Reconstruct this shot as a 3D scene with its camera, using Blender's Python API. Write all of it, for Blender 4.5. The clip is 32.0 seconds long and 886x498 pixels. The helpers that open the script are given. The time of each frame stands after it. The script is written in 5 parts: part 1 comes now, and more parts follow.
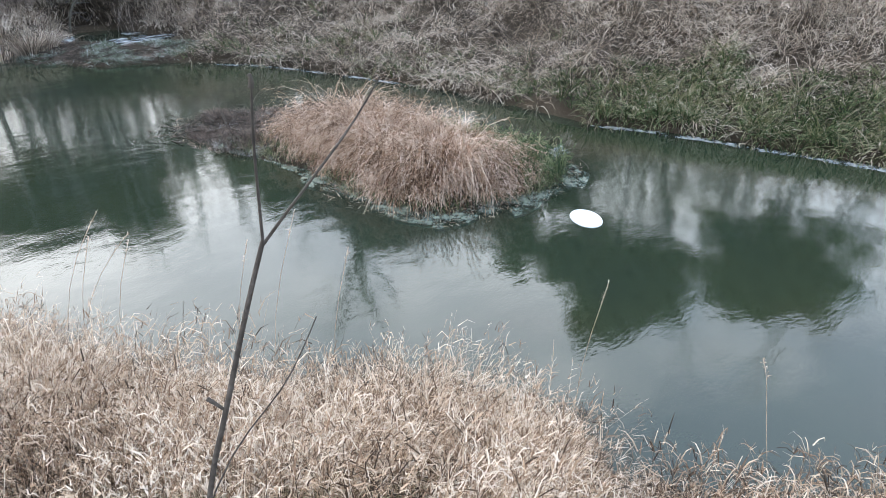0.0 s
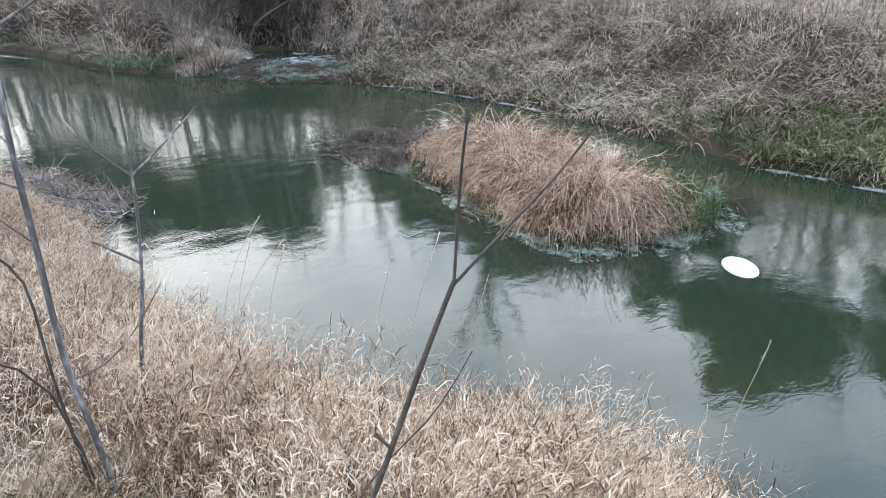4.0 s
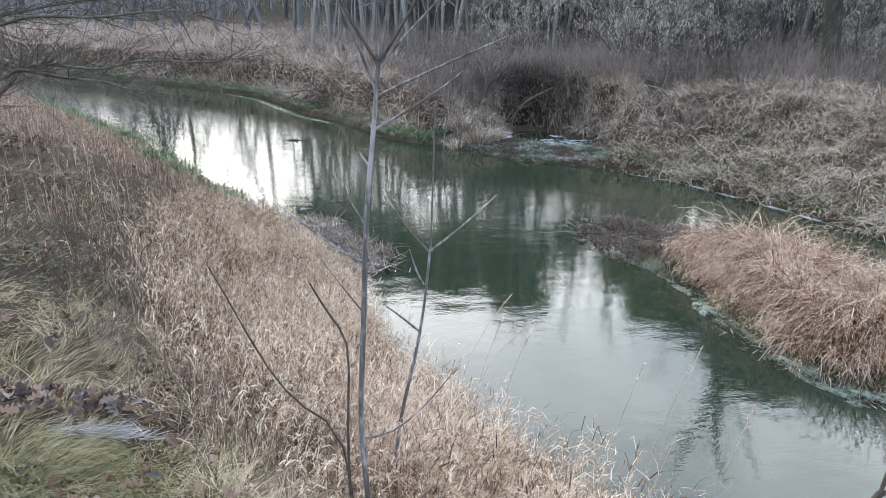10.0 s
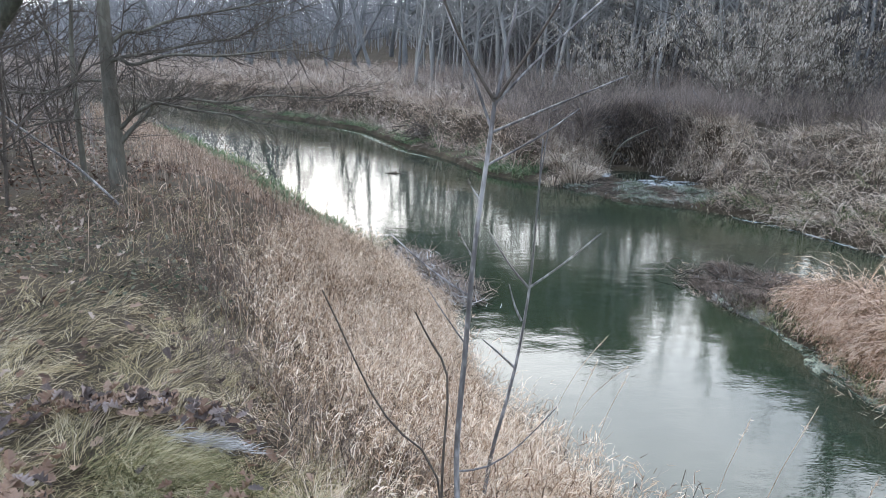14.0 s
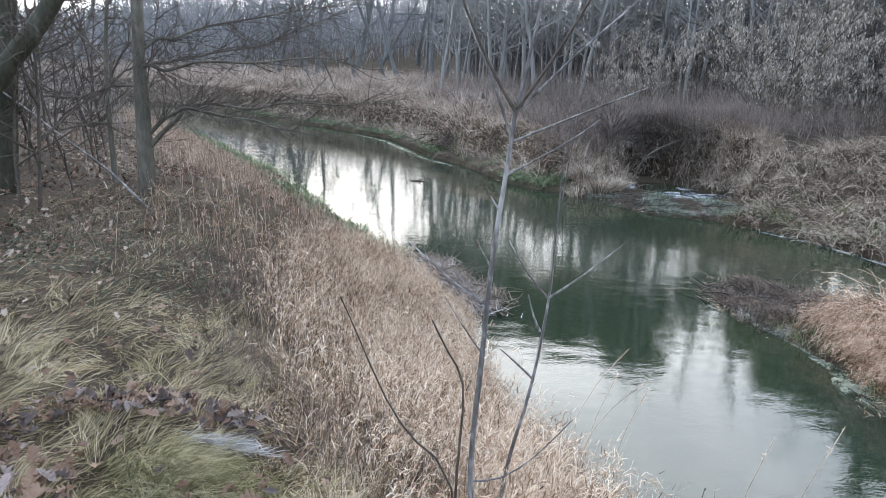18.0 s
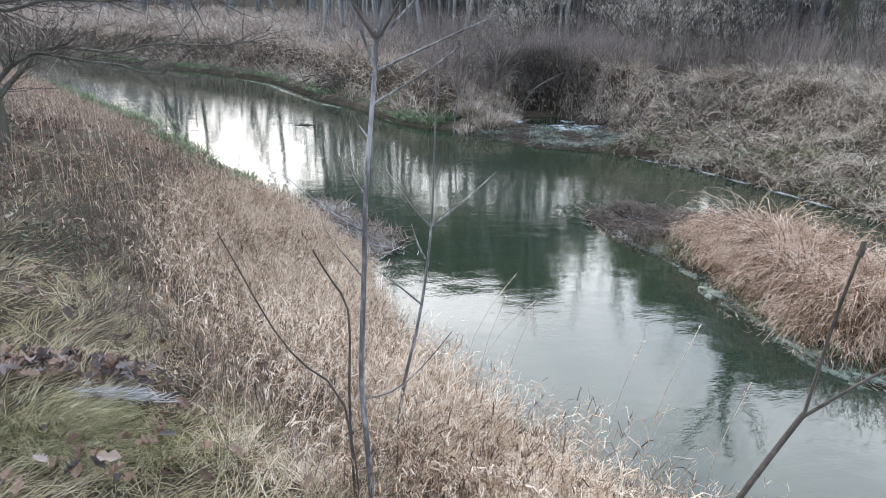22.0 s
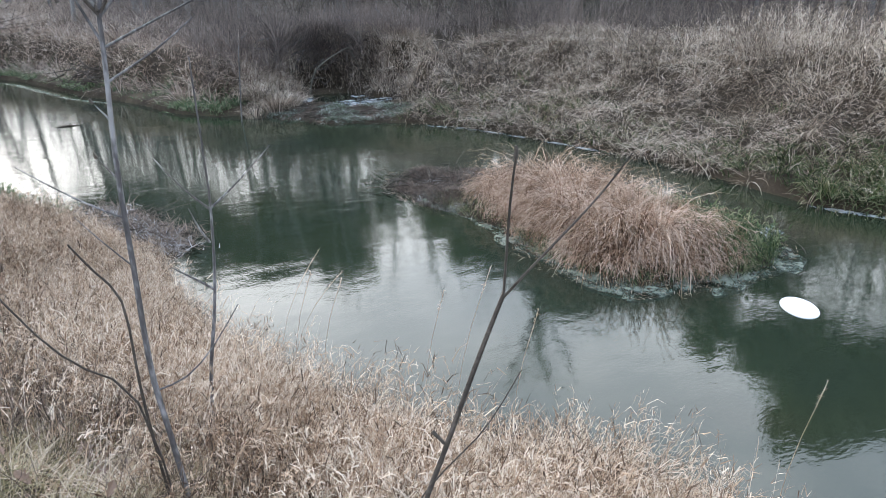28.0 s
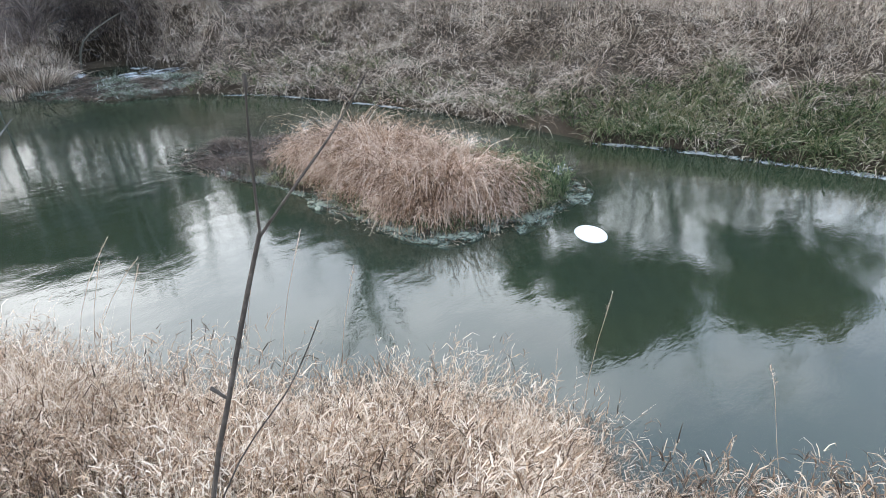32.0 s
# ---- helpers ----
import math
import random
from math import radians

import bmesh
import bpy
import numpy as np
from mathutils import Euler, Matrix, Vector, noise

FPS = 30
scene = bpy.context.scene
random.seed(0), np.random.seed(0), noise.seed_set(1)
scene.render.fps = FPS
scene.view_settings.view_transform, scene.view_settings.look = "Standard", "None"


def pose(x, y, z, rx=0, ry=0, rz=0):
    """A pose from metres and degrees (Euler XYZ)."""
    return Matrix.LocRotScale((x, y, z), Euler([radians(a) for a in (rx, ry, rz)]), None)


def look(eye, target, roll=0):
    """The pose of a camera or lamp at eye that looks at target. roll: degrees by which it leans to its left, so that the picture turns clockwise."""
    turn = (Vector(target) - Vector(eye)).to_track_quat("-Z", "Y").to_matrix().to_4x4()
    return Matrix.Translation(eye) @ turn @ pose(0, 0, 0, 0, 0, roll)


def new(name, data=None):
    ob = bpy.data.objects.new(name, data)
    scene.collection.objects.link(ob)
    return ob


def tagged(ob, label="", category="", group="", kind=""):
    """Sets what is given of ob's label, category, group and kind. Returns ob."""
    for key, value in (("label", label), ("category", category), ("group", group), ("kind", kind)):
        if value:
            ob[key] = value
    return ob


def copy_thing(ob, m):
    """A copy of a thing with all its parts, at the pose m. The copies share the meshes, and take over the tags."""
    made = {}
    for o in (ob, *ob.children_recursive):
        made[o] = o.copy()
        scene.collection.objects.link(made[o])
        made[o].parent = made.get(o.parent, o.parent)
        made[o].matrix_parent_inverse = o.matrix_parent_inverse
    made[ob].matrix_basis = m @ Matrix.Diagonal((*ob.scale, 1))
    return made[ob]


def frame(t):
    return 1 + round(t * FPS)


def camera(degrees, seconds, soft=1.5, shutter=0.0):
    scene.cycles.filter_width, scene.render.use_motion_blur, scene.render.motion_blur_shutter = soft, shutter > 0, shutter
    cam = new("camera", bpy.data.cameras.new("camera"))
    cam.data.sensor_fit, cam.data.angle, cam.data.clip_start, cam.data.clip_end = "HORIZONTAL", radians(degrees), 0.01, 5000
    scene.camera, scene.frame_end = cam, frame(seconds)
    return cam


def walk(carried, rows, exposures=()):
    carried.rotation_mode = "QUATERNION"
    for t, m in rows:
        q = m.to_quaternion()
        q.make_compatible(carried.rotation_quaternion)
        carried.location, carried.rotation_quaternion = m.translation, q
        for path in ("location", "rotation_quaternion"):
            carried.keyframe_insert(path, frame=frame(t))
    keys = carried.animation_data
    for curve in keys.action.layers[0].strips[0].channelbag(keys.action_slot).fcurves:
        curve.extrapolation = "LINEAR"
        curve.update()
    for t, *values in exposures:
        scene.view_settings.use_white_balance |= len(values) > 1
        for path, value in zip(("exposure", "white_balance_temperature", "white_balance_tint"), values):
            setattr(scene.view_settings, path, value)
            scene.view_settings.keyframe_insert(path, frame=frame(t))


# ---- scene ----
cam = camera(70.23, 32.0, soft=0.7)

# seconds, eye x y z, yaw to the left from +y, pitch, roll
ROWS = [
    (0.0, 0.268, -0.221, 3.233, -42.38, -28.73, 1.02),
    (0.5, 0.269, -0.196, 3.223, -40.21, -28.05, 1.34),
    (1.0, 0.269, -0.163, 3.219, -37.29, -27.95, 1.02),
    (1.5, 0.263, -0.146, 3.223, -35.63, -27.85, 1.41),
    (2.0, 0.253, -0.133, 3.224, -35.10, -27.45, 1.38),
    (2.5, 0.249, -0.132, 3.229, -33.58, -27.02, 0.96),
    (3.0, 0.247, -0.128, 3.230, -31.69, -27.31, 0.63),
    (3.5, 0.242, -0.118, 3.230, -30.55, -26.91, 0.66),
    (4.0, 0.234, -0.103, 3.228, -29.31, -26.66, 0.64),
    (4.5, 0.221, -0.087, 3.243, -27.07, -25.65, 0.94),
    (6.5, 0.186, -0.107, 3.276, -21.87, -24.17, 1.45),
    (7.0, 0.170, -0.059, 3.269, -19.92, -23.22, 1.30),
    (7.5, 0.157, -0.064, 3.276, -19.00, -22.63, 1.71),
    (8.0, 0.131, -0.067, 3.282, -16.00, -22.13, 1.42),
    (8.5, 0.105, -0.034, 3.285, -14.33, -21.73, 1.80),
    (9.0, 0.084, -0.002, 3.289, -12.83, -21.34, 1.13),
    (9.5, 0.058, 0.018, 3.296, -9.05, -20.10, 1.16),
    (10.0, 0.039, 0.028, 3.299, -7.38, -20.10, 1.36),
    (10.5, 0.026, 0.026, 3.302, -4.79, -19.14, 1.31),
    (11.0, 0.021, 0.019, 3.306, -3.55, -18.24, 1.67),
    (11.5, 0.013, 0.011, 3.306, -2.14, -17.93, 1.81),
    (12.0, 0.010, 0.003, 3.305, -1.67, -18.07, 1.75),
    (12.5, 0.003, -0.001, 3.303, -0.17, -17.78, 1.54),
    (13.0, 0.000, 0.000, 3.300, 0.05, -17.77, 1.71),
    (13.5, -0.005, 0.005, 3.301, 0.98, -17.47, 1.70),
    (14.0, -0.008, 0.013, 3.300, 1.29, -17.11, 1.49),
    (14.5, -0.012, 0.013, 3.301, 2.28, -16.96, 1.54),
    (16.5, -0.002, 0.008, 3.303, 3.36, -16.62, 1.96),
    (17.0, -0.000, 0.011, 3.306, 3.37, -16.68, 1.96),
    (17.5, 0.006, 0.013, 3.302, 3.45, -16.70, 1.95),
    (18.0, 0.004, 0.011, 3.302, 3.45, -16.43, 2.06),
    (18.5, 0.007, 0.009, 3.300, 2.50, -16.67, 2.16),
    (19.0, 0.017, 0.004, 3.298, 1.27, -16.92, 1.92),
    (19.5, 0.039, -0.004, 3.292, -1.18, -17.95, 1.46),
    (20.0, 0.053, -0.023, 3.288, -2.94, -19.02, 2.05),
    (20.5, 0.064, -0.042, 3.289, -5.25, -19.85, 2.25),
    (21.0, 0.072, -0.059, 3.288, -6.44, -20.57, 1.95),
    (21.5, 0.075, -0.074, 3.288, -6.67, -20.95, 1.92),
    (22.0, 0.072, -0.085, 3.285, -6.33, -21.33, 1.35),
    (22.5, 0.072, -0.096, 3.285, -7.53, -21.70, 1.22),
    (23.0, 0.079, -0.108, 3.284, -9.36, -21.85, 0.95),
    (23.5, 0.079, -0.117, 3.277, -10.64, -21.90, 0.53),
    (24.0, 0.082, -0.133, 3.275, -12.01, -21.87, 0.36),
    (24.5, 0.093, -0.146, 3.274, -14.86, -21.77, 0.39),
    (26.5, 0.135, -0.209, 3.270, -19.78, -22.14, 0.02),
    (27.0, 0.141, -0.192, 3.265, -21.57, -22.33, -0.27),
    (27.5, 0.154, -0.208, 3.266, -23.32, -22.60, -0.28),
    (28.0, 0.166, -0.224, 3.260, -24.21, -23.17, -0.80),
    (28.5, 0.185, -0.235, 3.256, -28.63, -23.79, -0.11),
    (29.0, 0.207, -0.252, 3.249, -31.45, -23.53, 0.63),
    (29.5, 0.213, -0.263, 3.246, -32.13, -24.01, -1.47),
    (30.0, 0.221, -0.275, 3.239, -35.51, -22.98, 0.01),
    (30.5, 0.224, -0.290, 3.232, -37.79, -23.91, -0.22),
    (31.0, 0.228, -0.298, 3.222, -39.34, -24.30, -0.73),
    (31.5, 0.237, -0.300, 3.213, -41.96, -25.62, -0.27),
    (32.0, 0.245, -0.296, 3.207, -41.47, -26.54, -0.93),
]


def carried_pose(x, y, z, yaw, pitch, roll):
    return pose(x, y, z) @ pose(0, 0, 0, 0, 0, yaw) @ pose(0, 0, 0, 90 + pitch) @ pose(0, 0, 0, 0, 0, roll)


walk(cam, [(r[0], carried_pose(*r[1:])) for r in ROWS], exposures=[(0.0, 0.45), (24.5, 0.46), (27.0, 0.04), (28.0, 0.25), (30.0, 0.38), (32.0, 0.44)])

# ---------------------------------------------------------------- light
SUN_EL, SUN_AZ = 24.0, 20.0          # azimuth to the left from +y
world = bpy.data.worlds.new("overcast")
scene.world = world
world.use_nodes = True
wn = world.node_tree.nodes
wl = world.node_tree.links
wn.clear()
w_out = wn.new("ShaderNodeOutputWorld")
w_bg = wn.new("ShaderNodeBackground")
w_sky = wn.new("ShaderNodeTexSky")
w_sky.sky_type = "NISHITA"
w_sky.sun_disc = False
w_sky.sun_elevation = radians(SUN_EL)
w_sky.sun_rotation = radians(-SUN_AZ)
w_sky.dust_density = 4.0
w_mix = wn.new("ShaderNodeMix")
w_mix.data_type = "RGBA"
w_mix.inputs[0].default_value = 0.8
w_co = wn.new("ShaderNodeTexCoord")
w_sep = wn.new("ShaderNodeSeparateXYZ")
wl.new(w_co.outputs["Generated"], w_sep.inputs[0])
w_map = wn.new("ShaderNodeMapping")
w_map.inputs["Scale"].default_value = (1.0, 1.0, 2.2)
wl.new(w_co.outputs["Generated"], w_map.inputs[0])
w_cloud = wn.new("ShaderNodeTexNoise")
w_cloud.inputs["Scale"].default_value, w_cloud.inputs["Detail"].default_value = 3.2, 4.0
wl.new(w_map.outputs[0], w_cloud.inputs["Vector"])
w_sum = wn.new("ShaderNodeMath")
w_sum.operation = "MULTIPLY_ADD"
w_sum.inputs[1].default_value = 0.75
wl.new(w_cloud.outputs["Fac"], w_sum.inputs[0])
wl.new(w_sep.outputs[2], w_sum.inputs[2])
w_glow = wn.new("ShaderNodeVectorMath")
w_glow.operation = "DOT_PRODUCT"
w_glow.inputs[1].default_value = (0.0, math.cos(radians(20)), math.sin(radians(20)))
wl.new(w_co.outputs["Generated"], w_glow.inputs[0])
w_veil = wn.new("ShaderNodeMath")
w_veil.operation = "MULTIPLY_ADD"
w_veil.inputs[1].default_value = -0.42
wl.new(w_glow.outputs["Value"], w_veil.inputs[0])
wl.new(w_sum.outputs[0], w_veil.inputs[2])
w_ramp = wn.new("ShaderNodeValToRGB")
w_ramp.color_ramp.elements[0].position, w_ramp.color_ramp.elements[0].color = 0.33, (0.94, 0.97, 1.01, 1)
w_ramp.color_ramp.elements[1].position, w_ramp.color_ramp.elements[1].color = 0.80, (0.25, 0.31, 0.40, 1)
wl.new(w_veil.outputs[0], w_ramp.inputs[0])
w_gain = wn.new("ShaderNodeVectorMath")
w_gain.operation = "SCALE"
w_gain.inputs[3].default_value = 36.0
wl.new(w_ramp.outputs[0], w_gain.inputs[0])
wl.new(w_gain.outputs[0], w_mix.inputs[7])
wl.new(w_sky.outputs[0], w_mix.inputs[6])
wl.new(w_mix.outputs[2], w_bg.inputs[0])
w_bg.inputs[1].default_value = 0.15
wl.new(w_bg.outputs[0], w_out.inputs[0])

sun_data = bpy.data.lights.new("sun", "SUN")
sun_data.energy = 0.9
sun_data.angle = radians(25)
sun_data.color = (1.0, 0.95, 0.88)
sun = new("sun", sun_data)
sun_dir = Vector((-math.sin(radians(SUN_AZ)) * math.cos(radians(SUN_EL)), math.cos(radians(SUN_AZ)) * math.cos(radians(SUN_EL)), math.sin(radians(SUN_EL))))
sun.matrix_world = look(sun_dir * 50, (0, 0, 0))

# ---------------------------------------------------------------- materials


def ramp_colors(node, stops):
    el = node.color_ramp.elements
    while len(el) < len(stops):
        el.new(0.5)
    for e, (p, c) in zip(el, stops):
        e.position, e.color = p, (*c, 1.0)


def base_material(name, rough=0.8):
    m = bpy.data.materials.new(name)
    m.use_nodes = True
    n, l = m.node_tree.nodes, m.node_tree.links
    b = n["Principled BSDF"]
    b.inputs["Roughness"].default_value = rough
    b.inputs["Specular IOR Level"].default_value = 0.25
    return m, n, l, b


def blade_material(name, stops, rough=0.7, through_light=0.15, patch=0.5, dim=0.8):
    """Straw and leaf: a colour per blade, shifted by slow patches over the ground."""
    m, n, l, b = base_material(name, rough)
    geo = n.new("ShaderNodeNewGeometry")
    tex = n.new("ShaderNodeTexNoise")
    tex.inputs["Scale"].default_value = patch
    tex.inputs["Detail"].default_value = 3.0
    l.new(geo.outputs["Position"], tex.inputs["Vector"])
    mix = n.new("ShaderNodeMath")
    mix.operation = "MULTIPLY_ADD"
    l.new(tex.outputs["Fac"], mix.inputs[0])
    mix.inputs[1].default_value = 1.3
    mix.inputs[2].default_value = -0.57
    add = n.new("ShaderNodeMath")
    add.operation = "MULTIPLY_ADD"
    l.new(geo.outputs["Random Per Island"], add.inputs[0])
    add.inputs[1].default_value = 1.0
    l.new(mix.outputs[0], add.inputs[2])
    ramp = n.new("ShaderNodeValToRGB")
    ramp_colors(ramp, [(p * 0.88 + 0.10, (c[0] * dim, c[1] * dim * 1.01, c[2] * dim * 1.05)) for p, c in stops])
    l.new(add.outputs[0], ramp.inputs[0])
    l.new(ramp.outputs[0], b.inputs["Base Color"])
    if through_light:
        tr = n.new("ShaderNodeBsdfTranslucent")
        l.new(ramp.outputs[0], tr.inputs[0])
        ms = n.new("ShaderNodeMixShader")
        ms.inputs[0].default_value = through_light
        l.new(b.outputs[0], ms.inputs[1])
        l.new(tr.outputs[0], ms.inputs[2])
        l.new(ms.outputs[0], n["Material Output"].inputs[0])
    return m


def mottled_material(name, stops, scale=3.0, fine=40.0, rough=0.85, bump=0.3, stretch=(1, 1, 1), use_object=False):
    m, n, l, b = base_material(name, rough)
    co = n.new("ShaderNodeTexCoord")
    mp = n.new("ShaderNodeMapping")
    mp.inputs["Scale"].default_value = stretch
    l.new(co.outputs["Object"], mp.inputs[0])
    t1, t2 = n.new("ShaderNodeTexNoise"), n.new("ShaderNodeTexNoise")
    t1.inputs["Scale"].default_value, t2.inputs["Scale"].default_value = scale, fine
    t1.inputs["Detail"].default_value = t2.inputs["Detail"].default_value = 4.0
    l.new(mp.outputs[0], t1.inputs["Vector"])
    l.new(mp.outputs[0], t2.inputs["Vector"])
    add = n.new("ShaderNodeMath")
    add.operation = "MULTIPLY_ADD"
    add.inputs[1].default_value = 0.45
    l.new(t2.outputs["Fac"], add.inputs[0])
    half = n.new("ShaderNodeMath")
    half.operation = "MULTIPLY"
    half.inputs[1].default_value = 0.6
    l.new(t1.outputs["Fac"], half.inputs[0])
    l.new(half.outputs[0], add.inputs[2])
    ramp = n.new("ShaderNodeValToRGB")
    ramp_colors(ramp, stops)
    l.new(add.outputs[0], ramp.inputs[0])
    l.new(ramp.outputs[0], b.inputs["Base Color"])
    bp = n.new("ShaderNodeBump")
    bp.inputs["Strength"].default_value = bump
    bp.inputs["Distance"].default_value = 0.02
    l.new(t2.outputs["Fac"], bp.inputs["Height"])
    l.new(bp.outputs[0], b.inputs["Normal"])
    return m


M_REED = blade_material("dry_reed_grass", [(0.0, (0.055, 0.033, 0.019)), (0.3, (0.29, 0.178, 0.108)), (0.6, (0.65, 0.455, 0.298)), (1.0, (0.97, 0.80, 0.62))], patch=1.6)
M_ISLAND = blade_material("rusty_reed_grass", [(0.0, (0.06, 0.03, 0.015)), (0.3, (0.29, 0.163, 0.092)), (0.6, (0.58, 0.375, 0.243)), (1.0, (0.92, 0.71, 0.55))], patch=1.7, dim=0.77)
M_FINE = blade_material("fine_russet_grass", [(0.0, (0.08, 0.05, 0.034)), (0.4, (0.29, 0.187, 0.125)), (0.7, (0.50, 0.345, 0.245)), (1.0, (0.74, 0.575, 0.445))], patch=0.9)
M_TURF = blade_material("matted_turf", [(0.0, (0.05, 0.045, 0.02)), (0.25, (0.18, 0.147, 0.068)), (0.5, (0.36, 0.28, 0.142)), (0.75, (0.52, 0.41, 0.235)), (1.0, (0.72, 0.60, 0.41))], patch=2.4)
M_OLIVE = blade_material("olive_turf", [(0.0, (0.075, 0.075, 0.03)), (0.35, (0.215, 0.20, 0.088)), (0.7, (0.40, 0.355, 0.178)), (1.0, (0.60, 0.52, 0.33))], patch=2.4)
M_FAR = blade_material("faded_bank_grass", [(0.0, (0.05, 0.038, 0.027)), (0.3, (0.235, 0.178, 0.132)), (0.6, (0.48, 0.385, 0.295)), (1.0, (0.80, 0.69, 0.56))], patch=0.6, dim=0.94)
M_GREEN = blade_material("green_bank_grass", [(0.0, (0.03, 0.06, 0.02)), (0.4, (0.085, 0.14, 0.048)), (0.7, (0.22, 0.25, 0.115)), (1.0, (0.46, 0.42, 0.26))], patch=0.8)
M_BRUSH = blade_material("brown_brush_twigs", [(0.0, (0.06, 0.047, 0.04)), (0.5, (0.185, 0.146, 0.122)), (1.0, (0.40, 0.325, 0.275))], patch=0.3, through_light=0)
M_TANGLE = blade_material("grey_brown_tangle", [(0.0, (0.13, 0.105, 0.095)), (0.5, (0.28, 0.235, 0.21)), (1.0, (0.48, 0.42, 0.38))], patch=0.3, through_light=0)
M_IVY = blade_material("dark_ivy", [(0.0, (0.025, 0.035, 0.02)), (0.5, (0.07, 0.082, 0.048)), (1.0, (0.18, 0.18, 0.125))], patch=1.0, through_light=0)
# distance haze is painted into these stems as a lifted, flat grey
M_HAZE = blade_material("hazed_woodland_stems", [(0.0, (0.14, 0.14, 0.147)), (0.5, (0.27, 0.267, 0.27)), (1.0, (0.43, 0.425, 0.42))], patch=0.1, through_light=0)
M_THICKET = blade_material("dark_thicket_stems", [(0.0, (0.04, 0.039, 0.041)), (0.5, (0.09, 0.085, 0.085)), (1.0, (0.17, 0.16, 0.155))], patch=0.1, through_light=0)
M_LEAF = blade_material("pale_hanging_leaves", [(0.0, (0.16, 0.135, 0.105)), (0.5, (0.40, 0.35, 0.285)), (1.0, (0.66, 0.59, 0.50))], patch=0.6, dim=0.6)
M_NEEDLE = blade_material("pine_needles", [(0.0, (0.04, 0.062, 0.018)), (0.5, (0.095, 0.125, 0.04)), (1.0, (0.17, 0.19, 0.075))], patch=0.3, through_light=0)
M_MEADOW = blade_material("meadow_straw", [(0.0, (0.15, 0.11, 0.085)), (0.4, (0.35, 0.262, 0.205)), (0.7, (0.54, 0.43, 0.345)), (1.0, (0.75, 0.64, 0.54))], patch=0.35)
M_HAY = blade_material("pale_hanging_hay", [(0.0, (0.16, 0.115, 0.085)), (0.4, (0.42, 0.315, 0.24)), (0.7, (0.64, 0.50, 0.39)), (1.0, (0.86, 0.72, 0.58))], patch=0.5)
M_WEED = blade_material("dark_dead_weeds", [(0.0, (0.034, 0.025, 0.019)), (0.5, (0.115, 0.083, 0.062)), (1.0, (0.29, 0.215, 0.17))], patch=1.2, through_light=0)
M_LUSH = blade_material("fresh_green_leaves", [(0.0, (0.05, 0.09, 0.04)), (0.5, (0.13, 0.19, 0.09)), (1.0, (0.34, 0.37, 0.22))], patch=1.2)
M_GREYGREEN = blade_material("frosted_shore_plants", [(0.0, (0.05, 0.065, 0.04)), (0.45, (0.14, 0.17, 0.11)), (0.75, (0.28, 0.31, 0.24)), (1.0, (0.52, 0.54, 0.49))], patch=2.2)
M_LITTER = blade_material("fallen_leaves", [(0.0, (0.05, 0.03, 0.02)), (0.4, (0.17, 0.10, 0.068)), (0.75, (0.31, 0.205, 0.145)), (1.0, (0.48, 0.38, 0.31))], patch=1.5, through_light=0.1)
M_FROST = blade_material("bleached_grass", [(0.0, (0.2, 0.185, 0.17)), (0.5, (0.42, 0.40, 0.38)), (1.0, (0.70, 0.68, 0.67))], patch=2.0)


def film_material(name, tone, scale, cover):
    """Thin foam or scum: broken cover with clear gaps."""
    m, n, l, b = base_material(name, 0.6)
    co, t1, t2 = n.new("ShaderNodeTexCoord"), n.new("ShaderNodeTexNoise"), n.new("ShaderNodeTexNoise")
    t1.inputs["Scale"].default_value, t1.inputs["Detail"].default_value, t1.inputs["Roughness"].default_value = scale, 8.0, 0.72
    t2.inputs["Scale"].default_value, t2.inputs["Detail"].default_value = scale * 0.3, 3.0
    l.new(co.outputs["Object"], t1.inputs["Vector"])
    l.new(co.outputs["Object"], t2.inputs["Vector"])
    add = n.new("ShaderNodeMath")
    l.new(t1.outputs["Fac"], add.inputs[0])
    l.new(t2.outputs["Fac"], add.inputs[1])
    ramp = n.new("ShaderNodeValToRGB")
    ramp.color_ramp.elements[0].position, ramp.color_ramp.elements[1].position = cover, cover + 0.2
    half = n.new("ShaderNodeMath")
    half.operation = "MULTIPLY"
    half.inputs[1].default_value = 0.5
    l.new(add.outputs[0], half.inputs[0])
    l.new(half.outputs[0], ramp.inputs[0])
    b.inputs["Base Color"].default_value = (*tone, 1)
    tr, ms = n.new("ShaderNodeBsdfTransparent"), n.new("ShaderNodeMixShader")
    l.new(ramp.outputs[0], ms.inputs[0])
    l.new(tr.outputs[0], ms.inputs[1])
    l.new(b.outputs[0], ms.inputs[2])
    l.new(ms.outputs[0], n["Material Output"].inputs[0])
    return m


M_FILM = film_material("thin_foam_film", (0.42, 0.44, 0.46), 9.0, 0.44)
M_FOAMFILM = film_material("broken_white_foam", (0.60, 0.62, 0.65), 7.0, 0.455)
M_SCUMFILM = film_material("thin_scum_film", (0.21, 0.235, 0.19), 14.0, 0.43)
# two barks with the air's haze put into their greys, palest for the grove
M_GREYBARK = mottled_material("hazy_grey_bark", [(0.3, (0.075, 0.075, 0.077)), (0.55, (0.15, 0.15, 0.152)), (0.8, (0.25, 0.245, 0.24))], 4, 30, stretch=(1, 1, 0.25), bump=0.6)
M_HAZEBARK = mottled_material("haze_paled_bark", [(0.3, (0.12, 0.117, 0.113)), (0.55, (0.23, 0.225, 0.216)), (0.8, (0.37, 0.36, 0.34))], 4, 30, stretch=(1, 1, 0.25), bump=0.6)
